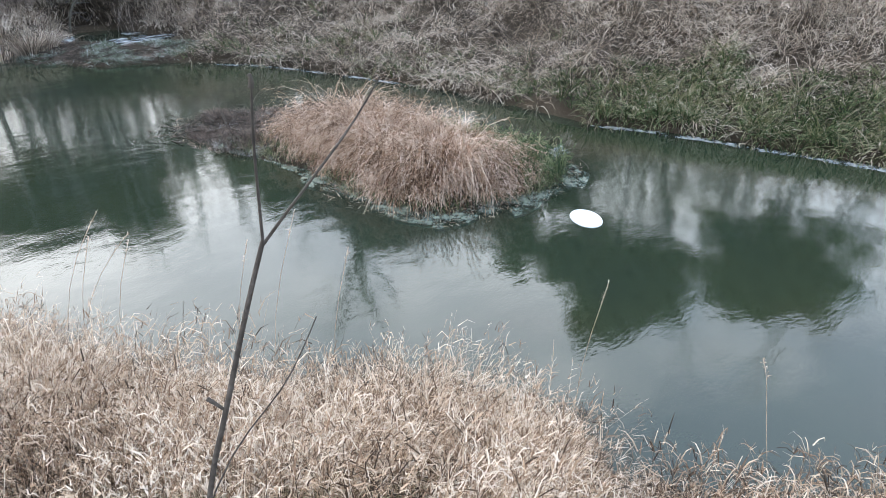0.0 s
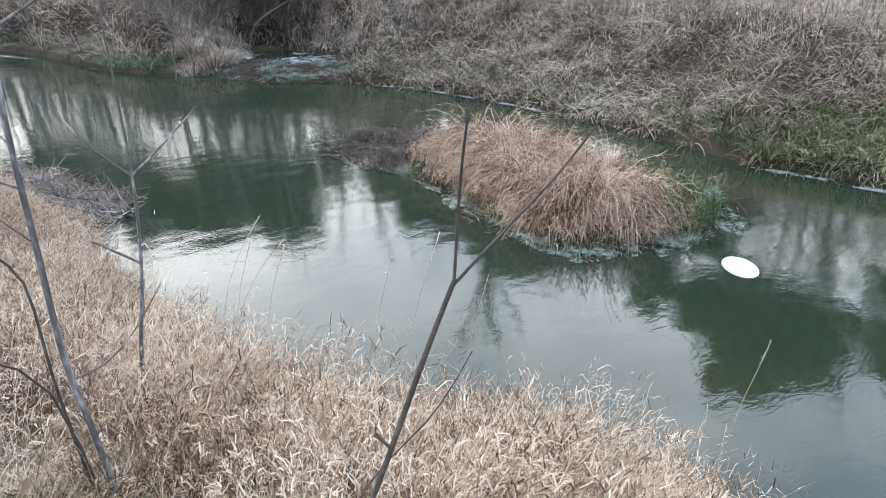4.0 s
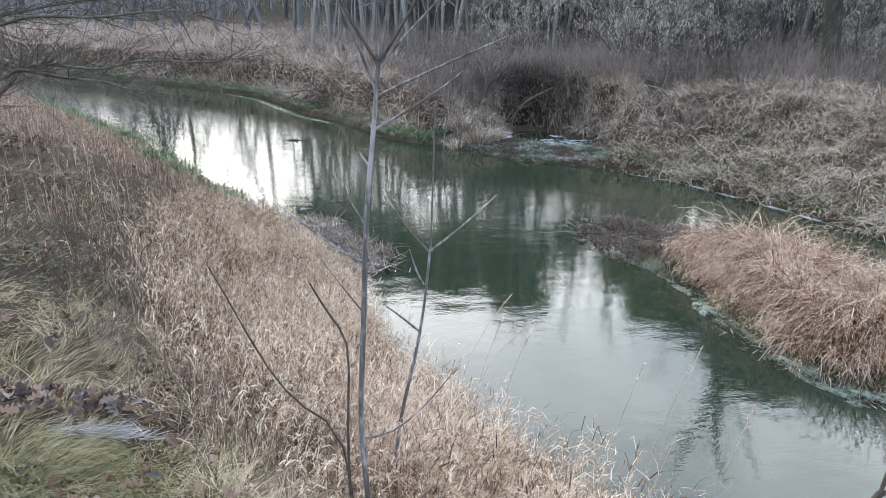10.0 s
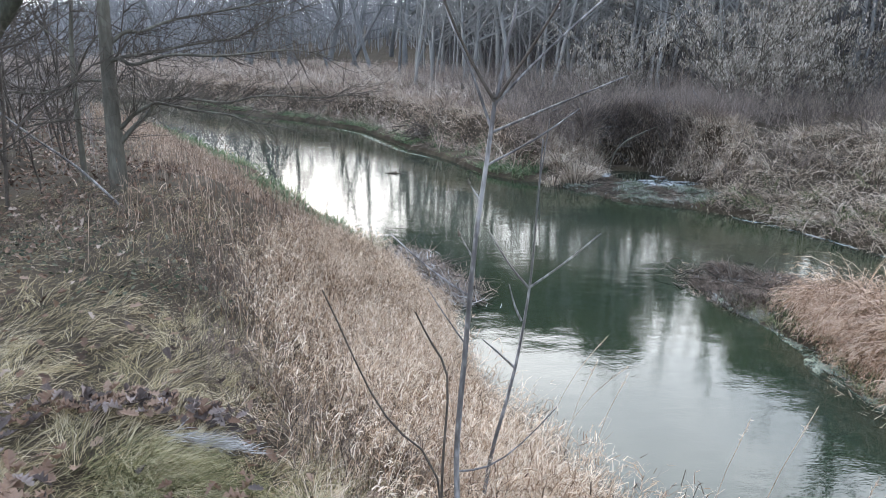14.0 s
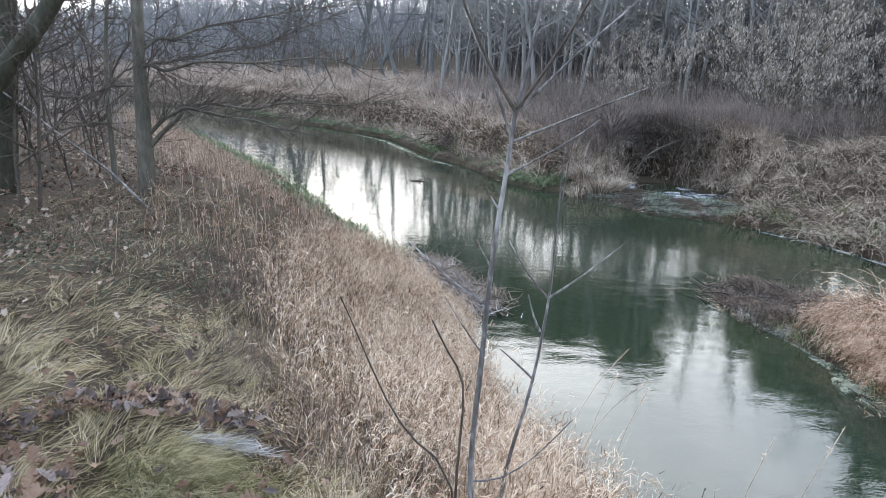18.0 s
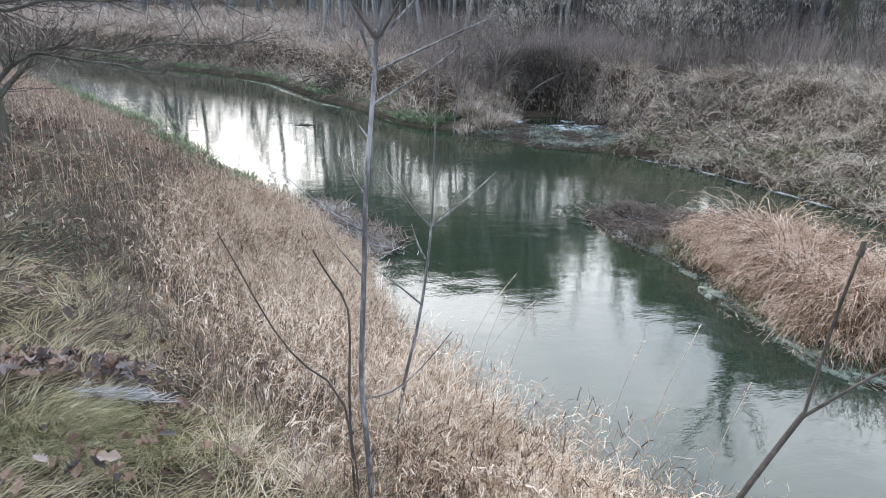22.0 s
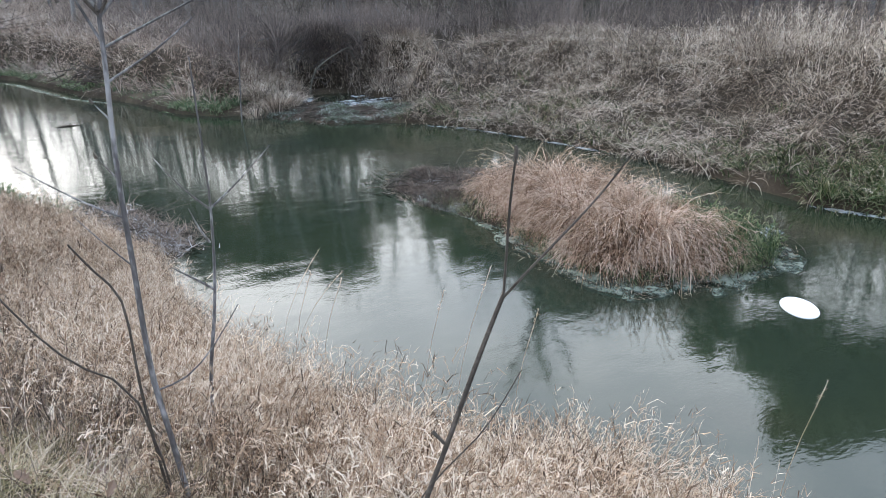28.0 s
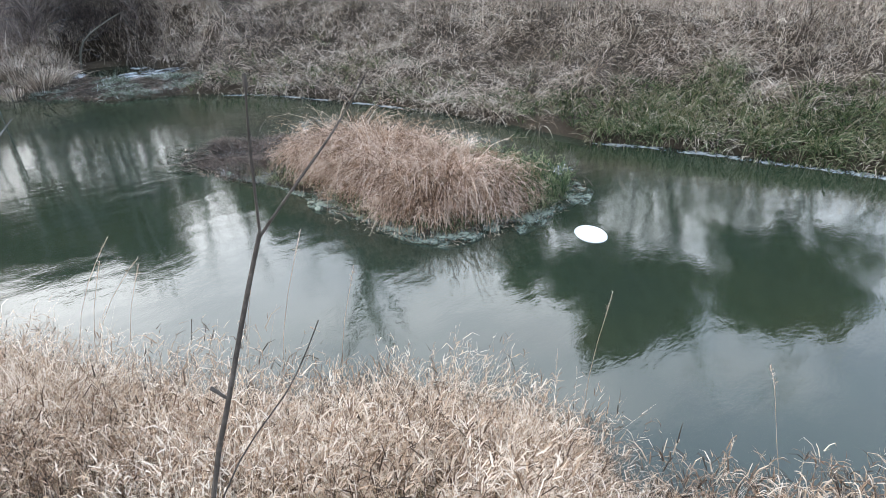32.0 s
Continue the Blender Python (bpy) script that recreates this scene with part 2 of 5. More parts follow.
M_LID = mottled_material("white_foam_board", [(0.3, (0.76, 0.76, 0.74)), (0.6, (0.82, 0.82, 0.81)), (0.9, (0.85, 0.85, 0.85))], 8, 90, rough=0.6, bump=0.2)
M_DRIFT = mottled_material("wet_driftwood", [(0.3, (0.025, 0.02, 0.017)), (0.55, (0.075, 0.062, 0.052)), (0.8, (0.17, 0.145, 0.12))], 5, 30, rough=0.85, bump=0.6)
M_BARK = mottled_material("grey_brown_bark", [(0.3, (0.045, 0.042, 0.035)), (0.55, (0.115, 0.105, 0.085)), (0.8, (0.23, 0.215, 0.18))], 4, 30, stretch=(1, 1, 0.25), bump=0.8)
M_MOSS = mottled_material("dark_mossy_bark", [(0.3, (0.018, 0.019, 0.013)), (0.55, (0.055, 0.055, 0.04)), (0.8, (0.14, 0.135, 0.105))], 5, 30, stretch=(1, 1, 0.4), bump=1.0)
M_SAPLING = mottled_material("smooth_sapling_bark", [(0.35, (0.04, 0.036, 0.036)), (0.52, (0.115, 0.105, 0.103)), (0.66, (0.31, 0.295, 0.295))], 14, 80, rough=0.6, stretch=(1, 1, 0.3), bump=0.3)
M_TWIG = mottled_material("dark_twig_bark", [(0.3, (0.035, 0.028, 0.023)), (0.6, (0.09, 0.074, 0.062)), (0.85, (0.19, 0.165, 0.145))], 12, 70, bump=0.4)
M_SOIL = mottled_material("bank_soil", [(0.25, (0.014, 0.010, 0.006)), (0.5, (0.036, 0.026, 0.017)), (0.75, (0.085, 0.064, 0.042))], 1.5, 38, rough=0.95, bump=0.6)


def water_material():
    m, n, l, b = base_material("river_water", 0.03)
    b.inputs["IOR"].default_value = 1.55
    b.inputs["Specular IOR Level"].default_value = 0.58
    co = n.new("ShaderNodeTexCoord")
    mp = n.new("ShaderNodeMapping")
    mp.inputs["Rotation"].default_value = (0, 0, radians(-28))
    mp.inputs["Scale"].default_value = (1.0, 2.2, 1.0)
    l.new(co.outputs["Object"], mp.inputs[0])
    t1, t2 = n.new("ShaderNodeTexNoise"), n.new("ShaderNodeTexNoise")
    t1.inputs["Scale"].default_value, t2.inputs["Scale"].default_value = 0.9, 15.0
    t1.inputs["Detail"].default_value, t2.inputs["Detail"].default_value = 2.0, 2.0
    l.new(mp.outputs[0], t1.inputs["Vector"])
    l.new(mp.outputs[0], t2.inputs["Vector"])
    add = n.new("ShaderNodeMath")
    add.operation = "MULTIPLY_ADD"
    add.inputs[1].default_value = 0.14
    l.new(t2.outputs["Fac"], add.inputs[0])
    t3, add3 = n.new("ShaderNodeTexNoise"), n.new("ShaderNodeMath")
    t3.inputs["Scale"].default_value, t3.inputs["Detail"].default_value = 3.6, 1.0
    l.new(mp.outputs[0], t3.inputs["Vector"])
    add3.operation = "MULTIPLY_ADD"
    add3.inputs[1].default_value = 0.11
    l.new(t3.outputs["Fac"], add3.inputs[0])
    l.new(t1.outputs["Fac"], add3.inputs[2])
    l.new(add3.outputs[0], add.inputs[2])
    bp = n.new("ShaderNodeBump")
    murk, tone = n.new("ShaderNodeTexNoise"), n.new("ShaderNodeValToRGB")
    murk.inputs["Scale"].default_value, murk.inputs["Detail"].default_value = 0.28, 4.0
    l.new(co.outputs["Object"], murk.inputs["Vector"])
    ramp_colors(tone, [(0.35, (0.020, 0.030, 0.021)), (0.55, (0.026, 0.035, 0.021)), (0.72, (0.036, 0.036, 0.022))])
    l.new(murk.outputs["Fac"], tone.inputs[0])
    l.new(tone.outputs[0], b.inputs["Base Color"])
    bp.inputs["Strength"].default_value = 0.095
    bp.inputs["Distance"].default_value = 0.05
    l.new(add.outputs[0], bp.inputs["Height"])
    l.new(bp.outputs[0], b.inputs["Normal"])
    return m


M_WATER = water_material()

# ---------------------------------------------------------------- plan of the river
NEAR = np.array([(30, -30), (14, -12), (7, -4), (5.2, -1.5), (4.3, -0.5), (3.7, 0.15), (3.25, 0.65), (3.05, 1.0), (2.98, 1.35), (2.9, 1.85), (2.5, 2.45), (1.9, 2.85), (1.4, 3.45),
                 (0.97, 4.15), (0.55, 4.95), (0.2, 5.95), (0.05, 7.0), (0.0, 8.0), (-0.28, 9.1), (-0.85, 10.1), (-1.4, 10.7), (-2.0, 11.4), (-2.9, 12.8), (-4.2, 14.9),
                 (-5.8, 17.8), (-8.6, 21.3), (-10.8, 24.7), (-14.5, 28.5), (-20, 32), (-40, 40), (-120, 62)], float)
FARS = np.array([(40, -22), (20, -9), (13.5, -3.2), (11.6, 0), (10.8, 1.9), (10.1, 3.8), (9.6, 5.0), (9.05, 5.8), (8.9, 7.4), (8.8, 8.2), (8.5, 9.5), (8.0, 10.8),
                 (7.3, 12.5), (6.5, 13.7), (5.4, 14.6), (4.2, 14.9), (3.2, 16.0), (2.5, 17.3), (1.6, 17.4), (0.7, 18.4), (-0.6, 21.2), (-1.8, 22.9),
                 (-4.3, 28.2), (-6.2, 30.1), (-8.2, 32.0), (-10.3, 33.2), (-15.0, 37.2), (-21, 41), (-40, 50), (-120, 75)], float)
ISLE = np.array([(3.75, 8.5), (4.0, 7.85), (4.35, 6.9), (4.2, 6.1), (4.35, 5.4), (4.75, 4.65), (5.4, 4.5), (6.1, 4.35), (6.7, 4.45), (7.2, 4.8), (7.3, 5.4),
                 (7.0, 6.4), (6.7, 7.4), (6.3, 8.6), (5.8, 9.5), (5.2, 10.0), (4.5, 10.3), (3.9, 10.1), (3.65, 9.4)], float)
CLUMP = np.array([(4.65, 8.1), (4.6, 7.5), (4.62, 6.6), (4.6, 5.7), (4.85, 5.05), (5.5, 4.72), (6.2, 4.68), (6.75, 4.85), (6.85, 5.5), (6.6, 6.4), (6.3, 7.3), (5.75, 8.1), (5.1, 8.4)], float)


def dist_line(x, y, line, closed=False):
    d = np.full(x.shape, 1e9)
    ends = np.roll(line, -1, 0) if closed else line[1:]
    for (ax, ay), (bx, by) in zip(line, ends):
        vx, vy = bx - ax, by - ay
        s = np.clip(((x - ax) * vx + (y - ay) * vy) / (vx * vx + vy * vy), 0, 1)
        d = np.minimum(d, np.hypot(x - ax - s * vx, y - ay - s * vy))
    return d


def inside(x, y, poly):
    odd = np.zeros(x.shape, bool)
    for (ax, ay), (bx, by) in zip(poly, np.roll(poly, -1, 0)):
        if ay == by:
            continue
        odd ^= ((ay > y) != (by > y)) & (x < (bx - ax) * (y - ay) / (by - ay) + ax)
    return odd


RIVER = np.concatenate([NEAR, FARS[::-1]])


def smooth(a, b, v):
    s = np.clip((v - a) / (b - a), 0, 1)
    return s * s * (3 - 2 * s)


def waves(x, y, size, seed):
    """Smooth uneven ground, about -1 to 1."""
    r = np.random.RandomState(seed)
    out = np.zeros(x.shape)
    for k in range(7):
        a, ph, f = r.uniform(0, 6.28), r.uniform(0, 6.28), (0.6 + 0.5 * k) * 6.28 / size
        out += np.sin(f * (np.cos(a) * x + np.sin(a) * y) + ph) / (1 + 0.5 * k)
    return out / 2.4


def land(x, y):
    """Which side of the water (0 river, 1 near bank, 2 far bank, 3 island), and the way to the shore."""
    x, y = np.asarray(x, float), np.asarray(y, float)
    wet = inside(x, y, RIVER)
    dn, df, di = dist_line(x, y, NEAR), dist_line(x, y, FARS), dist_line(x, y, ISLE, True)
    isle = inside(x, y, ISLE)
    side = np.where(isle, 3, np.where(wet, 0, np.where(dn < df, 1, 2)))
    d = np.choose(side, [np.minimum(np.minimum(dn, df), di), dn, df, di])
    return side, d


def height(x, y):
    x, y = np.asarray(x, float), np.asarray(y, float)
    side, d = land(x, y)
    up = smooth(12, 24, y)
    flat = smooth(1.6, 0.6, y) * smooth(2.4, 3.0, x)
    wide = 2.9 + 0.5 * smooth(2.5, 6, y) + 2.0 * smooth(7, 11, y)
    near = 0.08 * smooth(0, 0.15, d) + (1.68 - 0.25 * up) * (1 - 0.6 * flat * smooth(1.6, 0.2, d)) * smooth(0.0, 1.0, d / wide) ** 0.9 + 0.05 * waves(x, y, 1.7, 1) * smooth(0.2, 1, d)
    near += 2.0 * smooth(25, 90, d)
    far = 0.16 * smooth(0, 0.15, d) + 1.5 * smooth(0.0, 5.5, d) ** 0.8 + 0.16 * waves(x, y, 3.1, 2) * smooth(0.3, 1.5, d) + 6.0 * smooth(16, 60, d)
    shelf = smooth(16.5, 19, y) * smooth(4.0, 1.5, x)
    cut = 0.14 + 0.1 * smooth(0, 1.0, d) + 1.15 * smooth(0.9, 1.9, d) + 0.35 * smooth(2, 6, d) + 0.16 * waves(x, y, 3.1, 2) * smooth(1.2, 2.5, d) + 6.0 * smooth(16, 60, d)
    far = far * (1 - shelf) + cut * shelf
    bar = np.hypot((x - 4.7) / 2.4, (y - 16.4) / 1.9)
    far = np.where(bar < 1.25, np.minimum(far, 0.05 + 0.07 * waves(x, y, 0.9, 5) + 1.2 * smooth(0.95, 1.25, bar)), far)
    hollow = np.hypot((x - 5.0) / 0.8, (y - 19.1) / 1.45)
    far = np.where(hollow < 1.2, np.minimum(far, 0.10 + 0.04 * waves(x, y, 0.7, 6) + 1.1 * smooth(0.9, 1.2, hollow)), far)
    pool = np.hypot((x - 5.2) / 1.0, (y - 18.7) / 0.85)
    far = np.minimum(far, -0.12 + 0.3 * smooth(0.9, 1.25, pool) + 2.2 * smooth(1.2, 2.4, pool) + 40 * smooth(2.2, 3.2, pool))
    inlet = np.hypot((x - 5.9) / 0.95, (y - 17.7) / 0.6)
    far = np.minimum(far, -0.06 + 0.35 * smooth(0.9, 1.35, inlet) + 2.2 * smooth(1.2, 2.6, inlet) + 40 * smooth(2.3, 3.4, inlet))
    head = smooth(8.3, 9.0, y)
    isle = 0.04 * smooth(0, 0.1, d) + 0.14 * (1 - head) * smooth(0.15, 0.7, d) + 0.02 * waves(x, y, 0.6, 3) + head * (0.05 * waves(x, y, 0.5, 4) - 0.05)
    bed = -0.06 - 0.6 * smooth(0, 1.5, d)
    return np.choose(side, [bed, near, far, isle])


# ---------------------------------------------------------------- mesh helpers


def mesh_from(name, verts, faces, mats, mat_index=None, smooth_faces=False):
    """A mesh from arrays: verts (n, 3); faces (m, 4) or (m, 3)."""
    me = bpy.data.meshes.new(name)
    verts, faces = np.asarray(verts, np.float32), np.asarray(faces, np.int32)
    k = faces.shape[1]
    me.vertices.add(len(verts))
    me.vertices.foreach_set("co", verts.ravel())
    me.loops.add(faces.size)
    me.loops.foreach_set("vertex_index", faces.ravel())
    me.polygons.add(len(faces))
    me.polygons.foreach_set("loop_start", np.arange(0, faces.size, k, dtype=np.int32))
    if mat_index is not None:
        me.polygons.foreach_set("material_index", np.asarray(mat_index, np.int32))
    me.polygons.foreach_set("use_smooth", np.full(len(faces), smooth_faces))
    me.update(calc_edges=True)
    for m in mats if isinstance(mats, (list, tuple)) else [mats]:
        me.materials.append(m)
    return me


def ribbons(pos, length, width, heading, lean, curl, segs=3, rs=np.random, wind=0.35):
    """Blades: curved, tapering strips that start at pos, lean along heading and bend by curl (radians)."""
    n = len(pos)
    length, width, heading, lean, curl = [np.broadcast_to(np.asarray(v, float), (n,)) for v in (length, width, heading, lean, curl)]
    ahead = np.stack([np.cos(heading), np.sin(heading), np.zeros(n)], 1)
    turn = heading + np.pi / 2 + rs.normal(0, wind, n)
    side = np.stack([np.cos(turn), np.sin(turn), rs.normal(0, 0.3, n)], 1)
    out = np.zeros((n, segs + 1, 2, 3))
    p = np.array(pos, float)
    for k in range(segs + 1):
        s = k / segs
        w = (width * (1 - 0.85 * s ** 2) * 0.5)[:, None] * side
        out[:, k, 0], out[:, k, 1] = p - w, p + w
        th = lean + curl * ((k + 0.5) / segs) ** 1.4
        p = p + (length / segs)[:, None] * (np.sin(th)[:, None] * ahead + np.cos(th)[:, None] * np.array([0, 0, 1.0]))
    base = (np.arange(n) * 2 * (segs + 1))[:, None, None]
    quad = np.array([[2 * k, 2 * k + 1, 2 * k + 3, 2 * k + 2] for k in range(segs)])[None]
    return out.reshape(-1, 3), (base + quad).reshape(-1, 4)


def joined(parts):
    vs, fs, at = [], [], 0
    for v, f in parts:
        vs.append(v)
        fs.append(f + at)
        at += len(v)
    return np.concatenate(vs), np.concatenate(fs)


def tube(points, radii, sides=6):
    """A tapering round limb along points."""
    pts, radii = np.asarray(points, float), np.asarray(radii, float)
    n = len(pts)
    tan = np.gradient(pts, axis=0)
    tan /= np.linalg.norm(tan, axis=1)[:, None] + 1e-9
    ref = np.array([1.0, 0, 0]) if abs(tan[0, 0]) < 0.8 else np.array([0, 1.0, 0])
    u = np.cross(tan, ref)
    u /= np.linalg.norm(u, axis=1)[:, None] + 1e-9
    v = np.cross(tan, u)
    a = np.arange(sides) * 2 * np.pi / sides
    ring = pts[:, None] + radii[:, None, None] * (np.cos(a)[None, :, None] * u[:, None] + np.sin(a)[None, :, None] * v[:, None])
    i = np.arange(n - 1)[:, None] * sides + np.arange(sides)[None]
    j = np.arange(n - 1)[:, None] * sides + (np.arange(sides)[None] + 1) % sides
    faces = np.stack([i, j, j + sides, i + sides], -1).reshape(-1, 4)
    tip = np.array([[(n - 1) * sides, (n - 1) * sides + 1, (n - 1) * sides + 2, (n - 1) * sides + sides - 1]]) if sides > 3 else faces[:0]
    return ring.reshape(-1, 3), np.concatenate([faces, tip])


def part(name, me, parent=None, label=""):
    ob = new(name, me)
    if parent is not None:
        ob.parent = parent
    if label:
        ob["label"] = label
    return ob


def stuff(name, parts, mat, label, category):
    v, f = joined(parts)
    return tagged(new(name, mesh_from(name, v, f, mat)), label, category, kind="stuff")


# ---------------------------------------------------------------- ground and water


def spaced(lo, hi, step, reach):
    mid = np.arange(lo, hi + step / 2, step)
    out, s = [], step
    while sum(out) < reach:
        s *= 1.22
        out.append(s)
    far = np.cumsum(out)
    return np.concatenate([lo - far[::-1], mid, hi + far])


def grid_mesh(name, xs, ys, z, mat):
    X, Y = np.meshgrid(xs, ys)
    Z = z(X.ravel(), Y.ravel()) if callable(z) else np.full(X.size, z)
    nx, ny = len(xs), len(ys)
    i = (np.arange(ny - 1)[:, None] * nx + np.arange(nx - 1)[None]).ravel()
    return mesh_from(name, np.stack([X.ravel(), Y.ravel(), Z], 1), np.stack([i, i + 1, i + nx + 1, i + nx], 1), mat, smooth_faces=True)


ground = tagged(new("ground", grid_mesh("ground", spaced(-12, 16, 0.14, 700), spaced(-4, 32, 0.14, 700), height, M_SOIL)),
                "dark damp soil of river banks under dry grass", "ground", kind="structure")
water = tagged(new("water", grid_mesh("water", spaced(-12, 16, 2.0, 300), spaced(-4, 32, 2.0, 300), 0.0, M_WATER)),
               "dark green slow river water with sky reflections", "river", kind="structure")

# ---------------------------------------------------------------- grass


def scatter(rs, n, x0, x1, y0, y1, keep):
    x, y = rs.uniform(x0, x1, n), rs.uniform(y0, y1, n)
    side, d = land(x, y)
    k = keep(x, y, side, d, rs.uniform(0, 1, n))
    return x[k], y[k], d[k]


def reed_parts(rs, x, y, tall, leaf_w=0.009, leaves=3, flow=None, droop=1.0, segs=4, leaf_len=(0.10, 0.24), head=None, more_lean=0.0, stem_w=0.004, plume=0):
    """Reed grass plants: a stem with drooping leaves."""
    n = len(x)
    pos = np.stack([x, y, height(x, y) - 0.02], 1)
    L = tall * rs.uniform(0.6, 1.1, n)
    if head is None:
        head = rs.uniform(0, 2 * np.pi, n)
    lean = np.abs(rs.normal(0.12, 0.12, n)) + more_lean
    curl = rs.uniform(0.1, 0.7, n) * droop
    out = [ribbons(pos, L, stem_w, head, lean, curl, 3, rs)]
    for k in range(leaves):
        s = rs.uniform(0.3, 0.98, n)
        th = lean + curl * (s * 0.6) ** 1.4
        root = pos + (L * s)[:, None] * np.stack([np.sin(th * 0.8) * np.cos(head), np.sin(th * 0.8) * np.sin(head), np.cos(th * 0.8)], 1)
        h2 = head + rs.normal(0, 1.1, n)
        out.append(ribbons(root, rs.uniform(*leaf_len, n) * np.minimum(1.0, np.asarray(tall) + 0.2), leaf_w * rs.uniform(0.5, 1.2, n), h2, rs.uniform(0.2, 0.9, n), rs.uniform(0.8, 2.2, n) * droop, segs, rs))
    for k in range(plume):
        th = lean + curl * 0.5
        root = pos + (L * rs.uniform(0.82, 0.97, n))[:, None] * np.stack([np.sin(th * 0.8) * np.cos(head), np.sin(th * 0.8) * np.sin(head), np.cos(th * 0.8)], 1)
        out.append(ribbons(root, rs.uniform(0.02, 0.06, n), 0.0035, head + rs.normal(0, 0.7, n), rs.uniform(0.3, 1.6, n), 0.4, 1, rs))
    return out


def tussocks(rs, x, y, per, length, width, spread=0.16, flow=None, segs=4, lean=(0.2, 1.0)):
    """Tufts of long blades that fall outward from each centre and downhill."""
    n = len(x) * per
    cx, cy = np.repeat(x, per), np.repeat(y, per)
    a, r = rs.uniform(0, 2 * np.pi, n), spread * np.sqrt(rs.uniform(0, 1, n))
    px, py = cx + r * np.cos(a), cy + r * np.sin(a)
    pos = np.stack([px, py, height(px, py) - 0.02], 1)
    if flow is None:
        head = a
    else:
        fx, fy = np.cos(a) + flow[0] + 0, np.sin(a) + flow[1]
        head = np.arctan2(fy, fx)
    size = np.repeat(rs.uniform(0.65, 1.2, len(x)), per)
    return [ribbons(pos, np.repeat(np.broadcast_to(length, (len(x),)), per) * size * rs.uniform(0.6, 1.1, n), width * rs.uniform(0.6, 1.2, n), head, rs.uniform(*lean, n), rs.uniform(0.5, 1.7, n), segs, rs)]


def tuft_mounds(rs, x, y, tall, per, width, base=0.1, segs=5, plume=2):
    """Rounded tufts: blades rise from each root, arch outward and hang, with feathery tips."""
    n = len(x) * per
    a, r = rs.uniform(0, 6.28, n), base * np.sqrt(rs.uniform(0, 1, n))
    lean_to, lean_by = np.repeat(rs.uniform(0, 6.28, len(x)), per), np.repeat(rs.uniform(0.0, 0.8, len(x)), per)
    head = np.arctan2(np.sin(a) + lean_by * np.sin(lean_to), np.cos(a) + lean_by * np.cos(lean_to))
    px, py = np.repeat(x, per) + r * np.cos(a), np.repeat(y, per) + r * np.sin(a)
    L = np.repeat(np.broadcast_to(tall, (len(x),)), per) * rs.uniform(0.45, 1.05, n) * 1.2
    lean, curl = rs.uniform(0.05, 0.75, n), rs.uniform(1.7, 3.4, n)
    v, f = ribbons(np.stack([px, py, np.maximum(height(px, py), 0) - 0.02], 1), L, width * rs.uniform(0.5, 1.2, n), head, lean, curl, segs, rs)
    out = [(v, f)]
    tips = v.reshape(n, segs + 1, 2, 3)[:, -2].mean(1)
    for k in range(plume):
        out.append(ribbons(tips + rs.normal(0, 0.01, (n, 3)), rs.uniform(0.04, 0.12, n), width * 0.8, head + rs.normal(0, 0.9, n), rs.uniform(0.9, 2.2, n), rs.uniform(0.2, 1.2, n), 2, rs))
    return out


rs = np.random.RandomState(11)
x, y, d = scatter(rs, 185000, -2, 5.5, -1.5, 9.5, lambda x, y, s, d, u: (s == 1) & (d < 2.7) & (u < 0.3 + 0.9 * smooth(-0.35, 0.25, waves(x, y, 0.75, 51))) & (u < 1 - 0.8 * np.exp(-((x + 1.15) / 0.5) ** 2 - ((y - 3.7) / 0.8) ** 2)) & (np.hypot(x, y) > 1.2) & (u < 0.72 * smooth(2.5, 1.4, d) * (0.3 + 0.7 * smooth(0.0, 0.3, d)) * (1 - 0.4 * smooth(radians(58), radians(62), np.arctan2(x - 0.27, y + 0.25))) * smooth(9.5, 7.5, y)) & (d > 0.5 * smooth(7.0, 8.2, y)))
low = smooth(radians(57), radians(63), np.arctan2(x - 0.27, y + 0.25))
tall = (0.32 + 0.34 * smooth(0.0, 1.0, d)) * (1 - 0.4 * smooth(1.2, 2.3, d)) * (1 + 0.34 * waves(x, y, 0.8, 21)) * (1 - 0.42 * low) * (1 - 0.5 * smooth(6, 9, y))
stuff("reed_grass", reed_parts(rs, x, y, tall, leaves=4, leaf_w=0.0056, segs=2, leaf_len=(0.05, 0.15), droop=1.6, stem_w=0.0026, head=2.2 * waves(x, y, 0.8, 52) + rs.normal(0, 1.2, len(x)), more_lean=0.1, plume=3), M_REED, "tall dry straw-coloured reed grass on the near bank", "grass")

x, y, d = scatter(rs, 2600, -1.5, 4.2, 0.1, 8.5, lambda x, y, s, d, u: (s == 1) & (d > 0.04) & (d < 2.5) & (np.hypot(x, y) > 1.35) & (u < 0.8 * smooth(2.2 - 0.7 * smooth(2.8, 3.8, y), 1.3 - 0.5 * smooth(2.8, 3.8, y), d) * (0.35 + 0.65 * smooth(-0.4, 0.3, waves(x, y, 0.75, 51)))) & (u < 1 - 0.7 * smooth(radians(56), radians(60), np.arctan2(x - 0.27, y + 0.25))))
tall = (0.25 + 0.27 * smooth(0.0, 0.9, d)) * (1 - 0.5 * smooth(1.1, 2.0, d)) * (1 + 0.3 * waves(x, y, 0.8, 21)) * (1 - 0.4 * smooth(5, 8, y)) * (1 - 0.5 * smooth(radians(55), radians(61), np.arctan2(x - 0.27, y + 0.25)))
stuff("reed_tufts", tuft_mounds(rs, x, y, tall, 46, 0.0055, 0.07, 5, 2), M_REED, "arching tufts of pale straw reed grass on the near bank", "grass")

